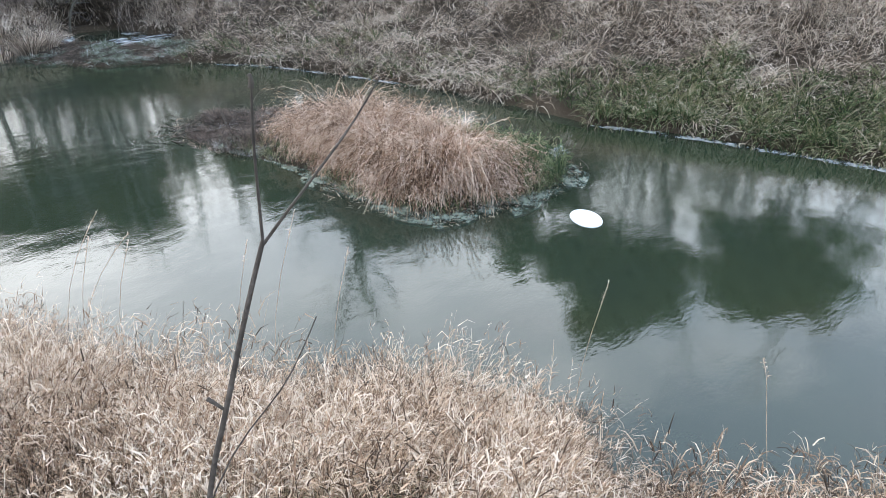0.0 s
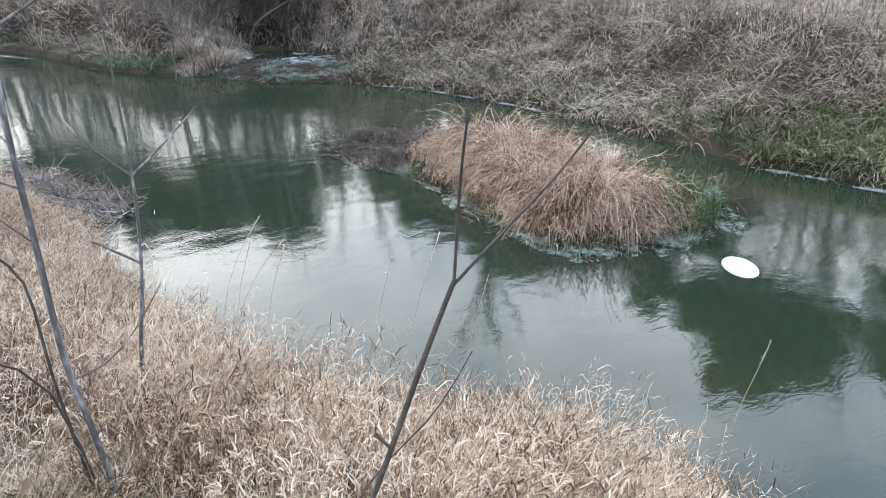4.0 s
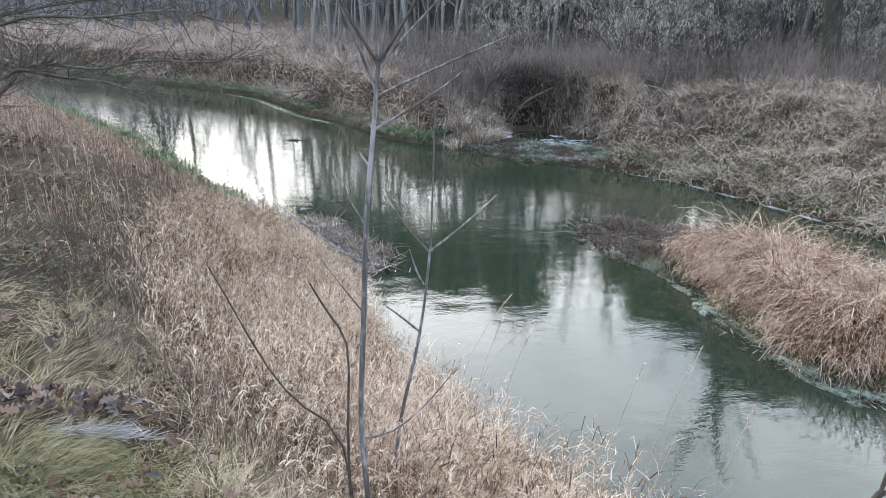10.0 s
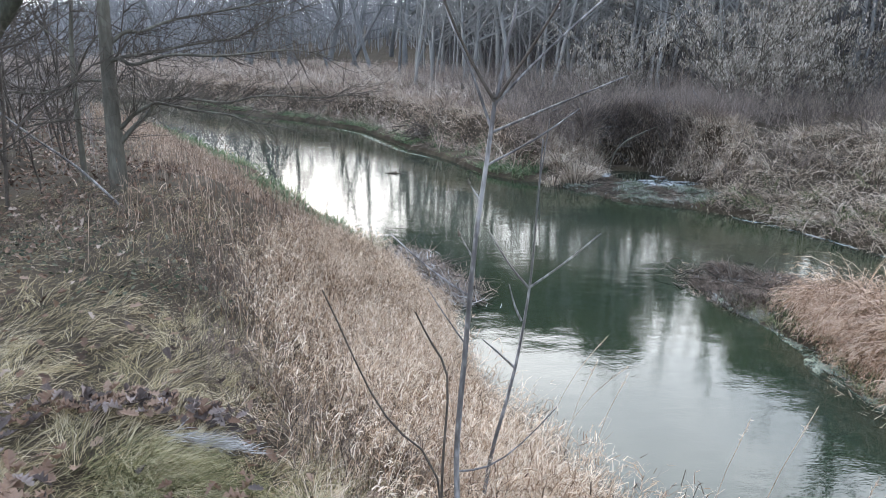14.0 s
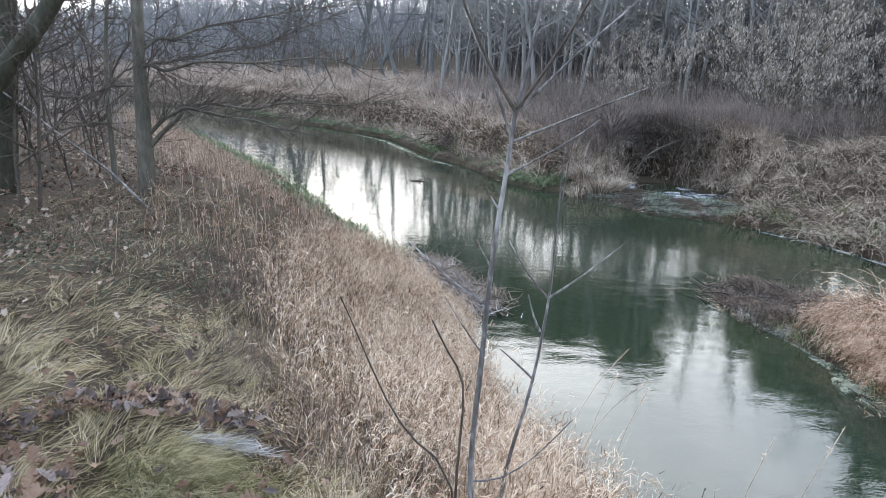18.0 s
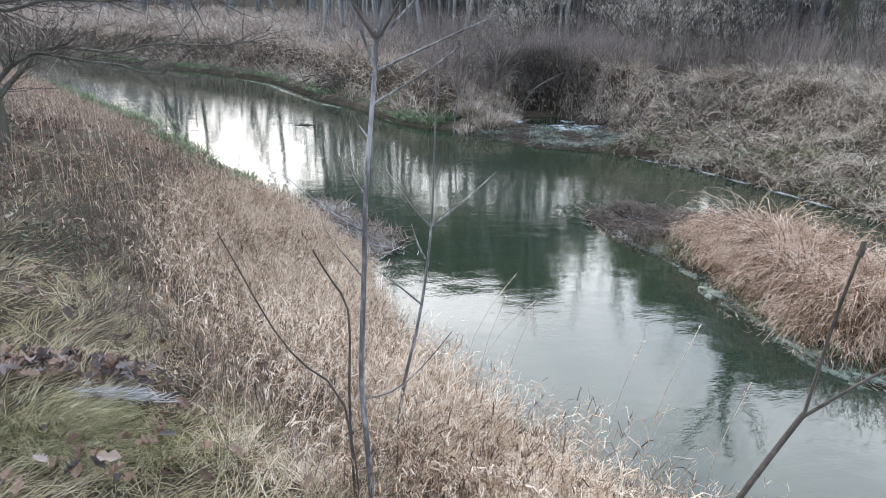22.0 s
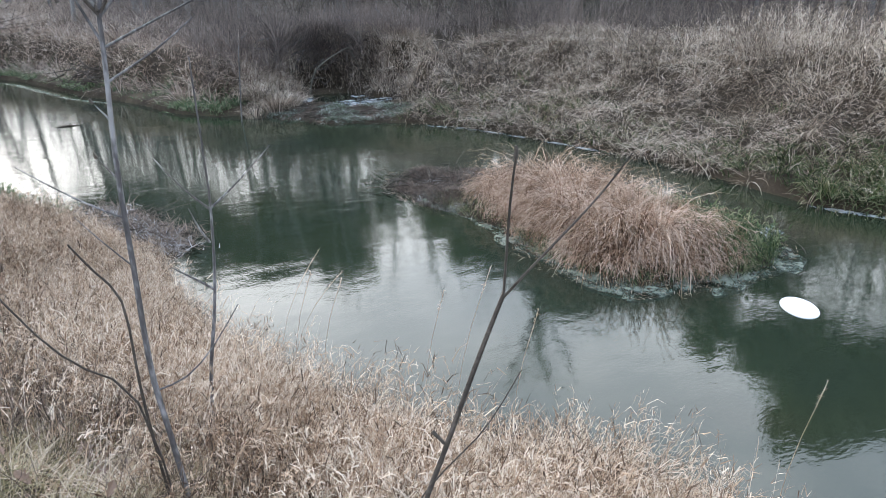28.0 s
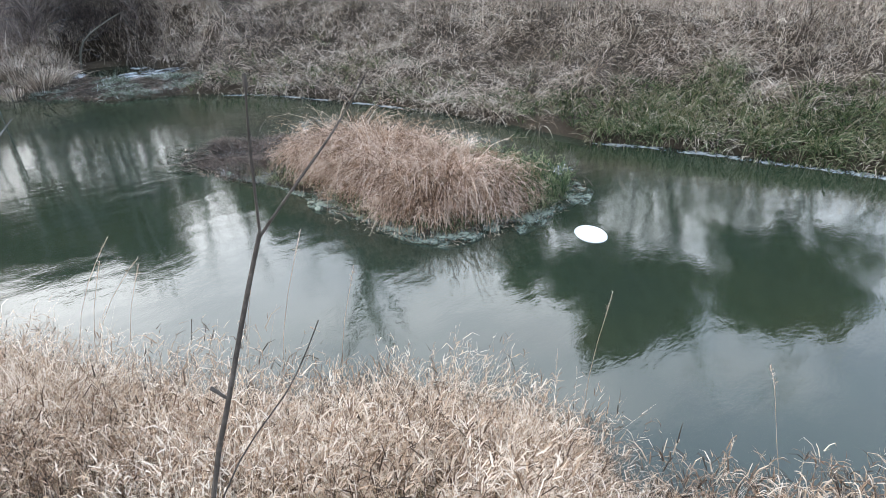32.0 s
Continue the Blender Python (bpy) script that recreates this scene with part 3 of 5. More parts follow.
x, y, d = scatter(rs, 95000, -14, 1, 3.5, 28, lambda x, y, s, d, u: (s == 1) & (d < 3.9) & (u < 0.8 * smooth(3.9, 2.3, d) * smooth(3.5, 6.5, y) * (0.3 + 0.7 * smooth(0.1, 0.6, d))) & (d > 0.55 * smooth(7.6, 8.4, y) * smooth(11.6, 10.6, y)))
k = rs.uniform(0, 1, len(x)) < 0.35 + 0.8 * smooth(-0.3, 0.3, waves(x, y, 1.1, 53))
x, y, d = x[k], y[k], d[k]
tall = (0.12 + 0.38 * smooth(0.2, 2.0, d)) * (1 + 0.35 * waves(x, y, 1.1, 22))
x4, y4, d4 = scatter(rs, 9000, 2.9, 5.6, -1.2, 0.9, lambda x, y, s, d, u: (s == 1) & (d < 0.8) & (u < 0.25 + 0.75 * smooth(-0.1, 0.4, waves(x, y, 0.7, 63))))
stuff("shore_reed_tufts", reed_parts(rs, x4, y4, 0.5, leaf_w=0.008, leaves=4, segs=3, leaf_len=(0.12, 0.28), droop=1.8, more_lean=0.15, plume=2), M_REED, "pale drooping reed tufts at the water's edge", "grass")
x4, y4, d4 = scatter(rs, 2500, 2.7, 5.0, -0.9, 1.2, lambda x, y, s, d, u: (s == 1) & (d < 0.5) & (u < smooth(0.1, 0.6, waves(x, y, 0.9, 64))))
stuff("shore_green_plants", tussocks(rs, x4, y4, 10, 0.12, 0.008, 0.06, segs=2, lean=(0.3, 1.4)), M_LUSH, "small fresh green plants at the near water's edge", "plants")
stuff("russet_grass", reed_parts(rs, x, y, tall, leaf_w=0.008, leaves=2, segs=3, leaf_len=(0.07, 0.18)), M_FINE, "fine russet dry grass on the upstream bank", "grass")

x, y, d = scatter(rs, 185000, -4.5, 1.6, 0.2, 7, lambda x, y, s, d, u: (s == 1) & (d > 1.1) & (u < 0.95 * smooth(1.1, 1.7, d) * (0.22 + 0.78 * smooth(4.2, 3.0, y)) * (0.55 + 0.45 * smooth(-0.5, 0.3, waves(x, y, 0.9, 12)))))
pos = np.stack([x, y, height(x, y)], 1)
n = len(x)
stuff("matted_turf", [ribbons(pos, rs.uniform(0.05, 0.19, n), 0.0025, 0.2 + 3.0 * waves(x, y, 0.6, 9) + rs.normal(0, 0.5, n), rs.uniform(0.9, 1.5, n), rs.uniform(0.0, 0.8, n), 3, rs)], M_TURF,
      "matted yellow-green grass on the path", "grass")

x, y, d = scatter(rs, 3800, -1.1, 1.0, 1.45, 3.5, lambda x, y, s, d, u: (s == 1) & (d > 1.2) & (d < 2.7) & (np.hypot(x, y) > 1.5) & (u < 0.8 * smooth(2.7, 2.1, d) * (0.4 + 0.6 * smooth(-0.3, 0.3, waves(x, y, 0.6, 83)))))
stuff("slope_hay", tussocks(rs, x, y, 14, 0.17, 0.0034, 0.07, segs=4, lean=(0.3, 1.3)), M_REED, "fine tangled tan grass between the reeds and the turf", "grass")

x, y, d = scatter(rs, 110000, -9, 8, -9, 3, lambda x, y, s, d, u: (s == 1) & (d > 0.6) & ((y < 0.25 + 0.5 * waves(x, y, 1.4, 84)) | (x < -4.3)) & (u < 0.9 - 0.4 * smooth(3, 9, np.hypot(x, y))))
n = len(x)
stuff("path_turf", [ribbons(np.stack([x, y, height(x, y)], 1), rs.uniform(0.1, 0.28, n), 0.007, rs.uniform(0, 6.28, n), rs.uniform(0.8, 1.5, n), rs.uniform(0, 0.5, n), 2, rs)], M_TURF, "trodden dry turf behind the river bank", "grass")
x, y = rs.normal(-1.15, 0.13, 2600), rs.normal(2.02, 0.09, 2600)
x, y = np.concatenate([x, rs.normal(-0.85, 0.16, 2200)]), np.concatenate([y, rs.normal(1.9, 0.09, 2200)])
n = len(x)
stuff("green_turf", [ribbons(np.stack([x, y, height(x, y)], 1), rs.uniform(0.06, 0.17, n), 0.0026, -0.5 + 0.9 * waves(x, y, 0.5, 9) + rs.normal(0, 0.4, n), rs.uniform(0.5, 1.3, n), rs.uniform(0.3, 1.2, n), 3, rs)], M_OLIVE, "patch of olive green grass combed over the path's turf", "grass")


def in_clump(x, y):
    return inside(x, y, CLUMP)


x, y, d = scatter(rs, 1500, 3.5, 7.6, 4.2, 10.4, lambda x, y, s, d, u: (s == 3) & in_clump(x, y))
kept = []
for k in range(len(x)):
    if all((x[k] - x[j]) ** 2 + (y[k] - y[j]) ** 2 > 0.038 for j in kept):
        kept.append(k)
x, y = x[kept], y[kept]
edge = dist_line(x, y, CLUMP, True)
tall = 0.90 * (0.55 + 0.45 * smooth(0, 0.5, edge)) * (1 - 0.55 * smooth(5.6, 6.3, x + 0.25 * (5.0 - y))) * (1 - 0.15 * smooth(7.6, 8.4, y)) * (1 + 0.3 * waves(x, y, 1.3, 23) + rs.normal(0, 0.13, len(x)))
stuff("island_reed_grass", tuft_mounds(rs, x, y, tall, 210, 0.0085), M_ISLAND, "dense rusty dry reed grass clump on the islet", "grass")

x, y, d = scatter(rs, 2600, 5.2, 7.4, 4.2, 7, lambda x, y, s, d, u: (s == 3) & (u < smooth(5.6, 6.4, x)))
stuff("islet_green_grass", [(v, f) for v, f in reed_parts(rs, x, y, 0.34, leaf_w=0.011, leaves=3, segs=3, leaf_len=(0.12, 0.25))], M_GREEN, "low green and rusty grass at the downstream end of the islet", "grass")
x, y, d = scatter(rs, 24000, 3.5, 7.6, 4.2, 10.4, lambda x, y, s, d, u: (s == 3) & ~in_clump(x, y) & (d > 0.02) & (u < 0.8 * smooth(9.0, 7.5, y)))
pos = np.stack([x, y, height(x, y)], 1)
n = len(x)
stuff("islet_edge_grass", [ribbons(pos, rs.uniform(0.06, 0.26, n), 0.007, rs.uniform(0, 6.28, n), rs.uniform(0.3, 1.1, n), rs.uniform(0.3, 1.2, n), 3, rs)], M_GREEN,
      "short green and straw grass round the islet", "grass")


def dry_bank(x, y):
    """Off the pool and its gravel bar."""
    return (np.hypot((x - 5.0) / 0.8, (y - 19.1) / 1.4) > 1) & (np.hypot((x - 4.4) / 2.5, (y - 16.2) / 2.0) > 1)


x, y, d = scatter(rs, 15000, 3, 24, -7, 22, lambda x, y, s, d, u: (s == 2) & (d > 0.02) & (d < np.where(y > 17.5, 2.6, 8)) & (u < (0.95 - 0.05 * d) * (1 - 0.6 * smooth(1.6, 0.8, d) * smooth(8.0, 6.0, y))) & dry_bank(x, y))
tall = (0.5 + 0.25 * smooth(2.5, 4.5, d)) * (1 + 0.35 * waves(x, y, 1.4, 24))
stuff("far_bank_grass", tussocks(rs, x, y, 24, tall, 0.0115, 0.16, flow=(-0.7, -0.5), lean=(0.5, 1.6), segs=3), M_FAR, "faded drooping grass matted over the far bank", "grass")
x, y, d = scatter(rs, 26000, 3, 26, -9, 22, lambda x, y, s, d, u: (s == 2) & (d > 2.6) & (d < 9) & (u < 0.8 * smooth(2.6, 4.2, d + 0.8 * waves(x, y, 2.5, 31))) & dry_bank(x, y))
k = y < 12.5 + 1.5 * waves(x, y, 2.0, 60)
x, y = x[k], y[k]
stuff("tall_bank_reeds", reed_parts(rs, x, y, 0.95 + 0.2 * waves(x, y, 2.2, 25), leaf_w=0.013, leaves=5, leaf_len=(0.12, 0.24), segs=2, stem_w=0.007), M_FAR, "tall dry reeds standing along the top of the far bank", "grass")
x, y, d = scatter(rs, 16000, 3, 18, -8, 16, lambda x, y, s, d, u: (s == 2) & (d > -0.02) & (d < 2.8) & dry_bank(x, y) & (u < 1.0 * smooth(2.5, 0.9, d + 0.8 * waves(x, y, 2.0, 26)) * (0.12 + 0.88 * smooth(7.5, 5.0, y))))
stuff("green_shore_grass", tussocks(rs, x, y, 20, 0.45, 0.016, 0.14, flow=(-0.9, -0.5), lean=(0.3, 1.2)), M_GREEN, "green and straw grass hanging over the far shore", "grass")
x, y, d = scatter(rs, 26000, -16, 5, 16.5, 40, lambda x, y, s, d, u: (s == 2) & (d < 1.3) & dry_bank(x, y) & (u < 0.85 * (0.15 + 0.85 * smooth(-0.1, 0.5, waves(x, y, 3.0, 27)))))
stuff("green_shelf_plants", tussocks(rs, x, y, 14, 0.24, 0.024, 0.12, segs=3, lean=(0.2, 1.3)), M_LUSH, "low green plants on the muddy shelf of the far shore", "plants")
x, y, d = scatter(rs, 9000, -13, 0.0, 10.3, 28, lambda x, y, s, d, u: (((s == 1) & (d < 0.6)) | ((s == 0) & (d < 0.3) & (x < -1.2))) & (dist_line(x, y, NEAR) < 1.0) & (u < smooth(-0.35, 0.4, waves(x, y, 2.0, 28))))
stuff("green_bank_plants", tussocks(rs, x, y, 18, 0.34, 0.022, 0.12, segs=3, lean=(0.2, 1.3)), M_LUSH, "low green plants at the water's edge", "plants")

x, y, d = scatter(rs, 52000, -45, 14, 17, 90, lambda x, y, s, d, u: (s == 2) & (d > 0.5) & (d < 24) & (u < 0.9 * (0.5 + 0.55 * smooth(-0.3, 0.3, waves(x, y, 2.6, 54)))) & dry_bank(x, y) & ((x < 1.5) | (d < 3)))
stuff("meadow_grass", tussocks(rs, x, y, 10, 0.85 * (1 + 0.4 * waves(x, y, 2.6, 54)), 0.02, 0.3, segs=3, lean=(0.15, 1.25)), M_MEADOW, "tall faded meadow grass along the upstream far bank", "grass")

x, y, d = scatter(rs, 16000, -17, 4.5, 16.8, 42, lambda x, y, s, d, u: (s == 2) & (d > 0.9) & (d < 3.2) & dry_bank(x, y) & (u < 0.35 + 0.65 * smooth(-0.3, 0.3, waves(x, y, 2.2, 81))))
stuff("bank_hay", tussocks(rs, x, y, 11, 0.55 * (1 + 0.3 * waves(x, y, 2.2, 81)), 0.018, 0.2, flow=(-0.5, -0.9), segs=3, lean=(0.5, 1.6)), M_HAY, "pale dead grass hanging down the upstream far bank", "grass")


def brush_parts(rs, x, y, tall, per=6, width=0.012, bend=0.5):
    """Thin woody stems that branch out of one root."""
    n = len(x) * per
    px, py = np.repeat(x, per) + rs.normal(0, 0.12, n), np.repeat(y, per) + rs.normal(0, 0.12, n)
    pos = np.stack([px, py, height(px, py) - 0.05], 1)
    L = np.repeat(np.broadcast_to(tall, (len(x),)), per) * rs.uniform(0.5, 1.15, n)
    head, lean, curl = rs.uniform(0, 6.28, n), np.abs(rs.normal(0.3, 0.42, n)), rs.uniform(-0.3, bend, n)
    out = [ribbons(pos, L, width, head, lean, curl, 4, rs, wind=3)]
    for k in range(5):
        s = rs.uniform(0.15, 0.95, n)
        th = (lean + curl * 0.3)[:, None]
        root = pos + (L * s)[:, None] * (np.sin(th) * np.stack([np.cos(head), np.sin(head), 0 * head], 1) + np.cos(th) * np.array([0, 0, 1.0]))
        out.append(ribbons(root, L * rs.uniform(0.2, 0.5, n), width * 0.55, rs.uniform(0, 6.28, n), rs.uniform(0.3, 1.5, n), rs.uniform(-0.7, 0.6, n), 2, rs, wind=3))
    return out


x, y, d = scatter(rs, 5200, 2.5, 8.5, 16.5, 22, lambda x, y, s, d, u: (s == 2) & (height(x, y) > 0.22) & (np.hypot((x - 5.3) / 1.5, (y - 19.0) / 1.5) < 1.9) & (u < 0.6) & ~((np.abs(x - 5.0) < 0.6) & (y > 17.4) & (y < 20.5)))
stuff("rim_grass", tussocks(rs, x, y, 14, 0.5, 0.016, 0.14, flow=(-0.4, -1.2), segs=3, lean=(0.3, 1.3)), M_FAR, "dry grass hanging over the pool's overhanging rim", "grass")
x, y, d = scatter(rs, 1300, 1.5, 9, 18.8, 23, lambda x, y, s, d, u: (s == 2) & (height(x, y) > 0.6) & (u < 0.8))
stuff("rim_brush", brush_parts(rs, x, y, 0.8, 7, 0.012, 1.6), M_BRUSH, "tangled brown brush over the undercut bank", "brush")
x, y, d = scatter(rs, 6000, -3, 40, 4, 40, lambda x, y, s, d, u: (s == 2) & (d > np.where(y > 15, 1.9, np.where(y > 11.5, 4.5, 7.5))) & (d < 17) & (u < np.where(y > 15, 0.8, 0.5)) & dry_bank(x, y))
stuff("brown_brush", brush_parts(rs, x, y, 1.35 + 0.55 * waves(x, y, 3.0, 30), 8, 0.009, 1.2), M_BRUSH, "dense leafless brown brush behind the far bank", "brush")
x, y, d = scatter(rs, 2600, -2.9, 0.2, 2.0, 6.4, lambda x, y, s, d, u: (s == 1) & (np.hypot((x + 1.15 + 0.45 * (y - 4.2)) / 0.75, (y - 4.0) / 1.9) < 1) & (u < 0.3 + 0.7 * smooth(-0.2, 0.4, waves(x, y, 0.9, 55))))
x2, y2, d2 = scatter(rs, 900, -0.6, 1.2, 1.6, 4.6, lambda x, y, s, d, u: (s == 1) & (d > 0.4) & (u < 0.5 * np.exp(-((x - 0.15) / 0.35) ** 2 - ((y - 2.2) / 0.6) ** 2) + 0.05))
x3, y3, d3 = scatter(rs, 600, -4.2, -0.6, 4.0, 9.5, lambda x, y, s, d, u: (s == 1) & (d > 1.7) & (d < 4.2) & (u < 0.2 + 0.8 * smooth(-0.1, 0.4, waves(x, y, 1.1, 62))))
x, y = np.concatenate([x, x2, x3]), np.concatenate([y, y2, y3])
stuff("brown_weeds", brush_parts(rs, x, y, 0.34, 6, 0.0042, 1.6), M_WEED, "dark brown dead weeds tangled on the near bank", "weeds")
x, y, d = scatter(rs, 3600, -30, -3.6, 6.8, 45, lambda x, y, s, d, u: (s == 1) & (d > 4.0) & (u < 0.45 + 0.4 * smooth(8, 14, d)))
stuff("left_brush", brush_parts(rs, x, y, 2.0, 6, 0.008, 0.9), M_TANGLE, "thin leafless brush among the trees of the near bank", "brush")

# stems of the wooded slopes, too many and too far to count
x, y, d = scatter(rs, 24000, -20, 75, 18, 95, lambda x, y, s, d, u: (s == 2) & (d > 17) & (x > -0.03 * y) & (u < 0.75))
# x2, y2: the farthest woods, whose colour holds the haze of distance
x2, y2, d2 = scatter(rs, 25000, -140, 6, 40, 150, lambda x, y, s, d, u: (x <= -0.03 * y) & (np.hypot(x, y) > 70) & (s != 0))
for name, x, y, mat, label in (("slope_thicket", x, y, M_THICKET, "dark leafless thicket on the wooded slope"), ("woodland_thicket", x2, y2, M_HAZE, "leafless woodland beyond the upstream meadow, distance haze in its grey colour")):
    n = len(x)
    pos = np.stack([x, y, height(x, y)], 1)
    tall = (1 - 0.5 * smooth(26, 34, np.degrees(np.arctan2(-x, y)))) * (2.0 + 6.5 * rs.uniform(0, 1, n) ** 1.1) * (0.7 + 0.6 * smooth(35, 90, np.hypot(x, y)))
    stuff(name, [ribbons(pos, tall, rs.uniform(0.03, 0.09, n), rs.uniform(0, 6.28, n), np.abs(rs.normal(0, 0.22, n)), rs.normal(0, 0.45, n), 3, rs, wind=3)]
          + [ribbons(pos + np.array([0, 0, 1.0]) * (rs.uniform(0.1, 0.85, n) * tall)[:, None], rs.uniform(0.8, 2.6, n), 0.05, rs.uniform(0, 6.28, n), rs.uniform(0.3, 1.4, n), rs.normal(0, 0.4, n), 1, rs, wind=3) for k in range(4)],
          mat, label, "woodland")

# ---------------------------------------------------------------- trees


def grow(rs, start, direction, length, radius, steps=6, wander=0.15, up=0.05):
    p, d = np.array(start, float), np.array(direction, float)
    d /= np.linalg.norm(d)
    pts, rad = [p.copy()], [radius]
    for k in range(steps):
        d = d + rs.normal(0, wander, 3) + np.array([0, 0, up])
        d /= np.linalg.norm(d)
        p = p + d * length / steps
        pts.append(p.copy())
        rad.append(radius * (1 - 0.8 * (k + 1) / steps))
    return np.array(pts), np.array(rad)


def bare_tree(seed, tall, radius, first=0.3, limbs=14, droop=0.0, twigs=5, sides=7):
    """Trunk and crown of a leafless tree that stands at the origin."""
    rs = np.random.RandomState(seed)
    pts, rad = grow(rs, (0, 0, -0.2), (rs.normal(0, 0.05), rs.normal(0, 0.05), 1), tall, radius, 10, 0.05, 0.05)
    rad[0] *= 1.25
    trunk = tube(pts, rad, sides)
    crown = []
    for k in range(limbs):
        s = first + (0.97 - first) * (k + rs.uniform(0, 0.8)) / limbs
        i = s * 10
        j = min(int(i), 9)
        root = pts[j] + (pts[j + 1] - pts[j]) * (i - j)
        a = rs.uniform(0, 6.28)
        ln = tall * (0.42 - 0.3 * s) * rs.uniform(0.7, 1.2)
        lp, lr = grow(rs, root, (math.cos(a), math.sin(a), 0.6 - droop), ln, max(0.012, rad[j] * 0.45), 6, 0.16, 0.06)
        crown.append(tube(lp, lr, 5))
        for q in range(twigs):
            w = rs.randint(1, 6)
            b = a + rs.normal(0, 0.9)
            tp, tr = grow(rs, lp[w], (math.cos(b), math.sin(b), rs.uniform(-0.2, 0.7)), ln * rs.uniform(0.25, 0.5), max(0.006, lr[w] * 0.5), 4, 0.22, 0.04)
            crown.append(tube(tp, tr, 4))
    return trunk, crown


def pine_tree(seed, tall, radius, first=0.5):
    rs = np.random.RandomState(seed)
    pts, rad = grow(rs, (0, 0, -0.2), (0, 0, 1), tall, radius, 10, 0.03, 0.06)
    trunk = tube(pts, rad, 7)
    limbs, clumps = [], []
    for k in range(44):
        s = first + (0.98 - first) * (k + rs.uniform(0, 0.6)) / 44
        i = s * 10
        j = min(int(i), 9)
        root = pts[j] + (pts[j + 1] - pts[j]) * (i - j)
        a = rs.uniform(0, 6.28)
        ln = tall * 0.155 * (1.05 - ((s - first) / (1 - first)) ** 2.2) * rs.uniform(0.5, 1.1) + 0.5
        lp, lr = grow(rs, root, (math.cos(a), math.sin(a), 0.25), ln, 0.05, 5, 0.12, 0.05)
        limbs.append(tube(lp, lr, 4))
        for q in range(9):
            c = lp[rs.randint(1, 6)] + rs.normal(0, 0.4, 3) * (1, 1, 0.6)
            m = 16
            u = rs.normal(0, 1, (m, 3))
            h = np.arctan2(u[:, 1], u[:, 0])
            clumps.append(ribbons(c + u * 0.15, rs.uniform(0.35, 0.7, m), 0.13, h, rs.uniform(0.2, 1.9, m), 0.3, 1, rs))
    return trunk, limbs, clumps


def planted(name, trunk, crown, label, bark=M_BARK, needles=None):
    e = new(name)
    v, f = trunk
    part("trunk", mesh_from("trunk", v, f, bark, smooth_faces=True), e)
    v, f = joined(crown)
    tagged(part("branchwork", mesh_from("branchwork", v, f, bark), e), kind="stuff")
    if needles:
        v, f = joined(needles)
        part("crown", mesh_from("crown", v, f, M_NEEDLE), e, "dark green needle crown")
    return tagged(e, label, "tree")


def stand(ob, x, y, turn=0.0, size=1.0):
    ob.matrix_basis = Matrix.Translation((x, y, float(height([x], [y])[0]))) @ pose(0, 0, 0, 0, 0, turn) @ Matrix.Scale(size, 4)
    return ob


WOODS = [planted("bare_tree", *bare_tree(40 + k, 14 + 2 * k, 0.12 + 0.015 * k, 0.18, 18, 0.1, 5, 6), "tall leafless grey woodland tree beyond the river", M_GREYBARK) for k in range(5)]
rs = np.random.RandomState(5)
count = 0
for k in range(2500):
    a = rs.uniform(radians(-85), radians(62))
    r = rs.uniform(75, 125) if a > radians(-1) else rs.uniform(34, 85)
    x, y = -math.sin(a) * r, math.cos(a) * r
    s, d = land([x], [y])
    if count < 55 and ((s[0] == 2 and d[0] > 16) or (s[0] == 1 and d[0] > 9 and x < -20)):
        ob = WOODS[count] if count < 5 else copy_thing(WOODS[count % 5], Matrix())
        stand(ob, x, y, rs.uniform(0, 360), rs.uniform(0.7, 1.1))
        ob["group"] = "woodland trees"
        count += 1

BENDS = []
for k in range(3):
    trunk, crown = bare_tree(340 + k, 9 + k, 0.085 + 0.02 * k, 0.16, 16, 0.15, 6, 6)
    BENDS.append(planted("bare_tree", trunk, crown, "leafless tree leaning among the brush beyond the river", M_GREYBARK))
for k, (x, y, size, turn) in enumerate([(-6.0, 38, 1.3, 0), (-10.5, 39.5, 1.4, 40), (-15.5, 41.5, 1.2, 80), (-17, 44, 1.6, 200), (-21, 46, 1.5, 260), (-9, 44, 1.7, 10), (-13.5, 47, 1.7, 60), (-25, 38, 1.3, 70), (-3.5, 40, 1.5, 130), (-19.5, 32.5, 0.9, 170), (-12, 37.2, 0.9, 220), (-1.5, 43, 1.7, 300),
                                       (-5, 46, 1.8, 90), (-8, 50, 1.9, 20), (13, 27, 1.2, 20), (18.5, 26, 1.5, 100), (20, 20.5, 1.3, 180), (24, 14, 1.6, 250), (27, 9, 1.5, 30), (23, 17.5, 1.5, 330), (29, 5, 1.5, 200), (22, 31, 1.9, 60), (-2.5, 37, 1.2, 40), (-5, 36, 1.0, 200), (-7.5, 36.5, 1.1, 310), (-10, 36, 0.9, 100), (-12.5, 38, 1.2, 20), (-7, 41, 1.3, 150), (-11, 42.5, 1.3, 240), (-15, 45, 1.4, 330), (-3.8, 43, 1.4, 70), (-9.5, 38, 1.0, 280)]):
    ob = BENDS[k] if k < 3 else copy_thing(BENDS[k % 3], Matrix())
    stand(ob, x * 1.45, y * 1.45, turn, size * 1.4)
    ob.matrix_basis = ob.matrix_basis @ pose(0, 0, 0, (8, -14, 5, 18)[k % 4], (-6, 10, 16)[k % 3], 0)
    ob["group"] = "leaning trees"

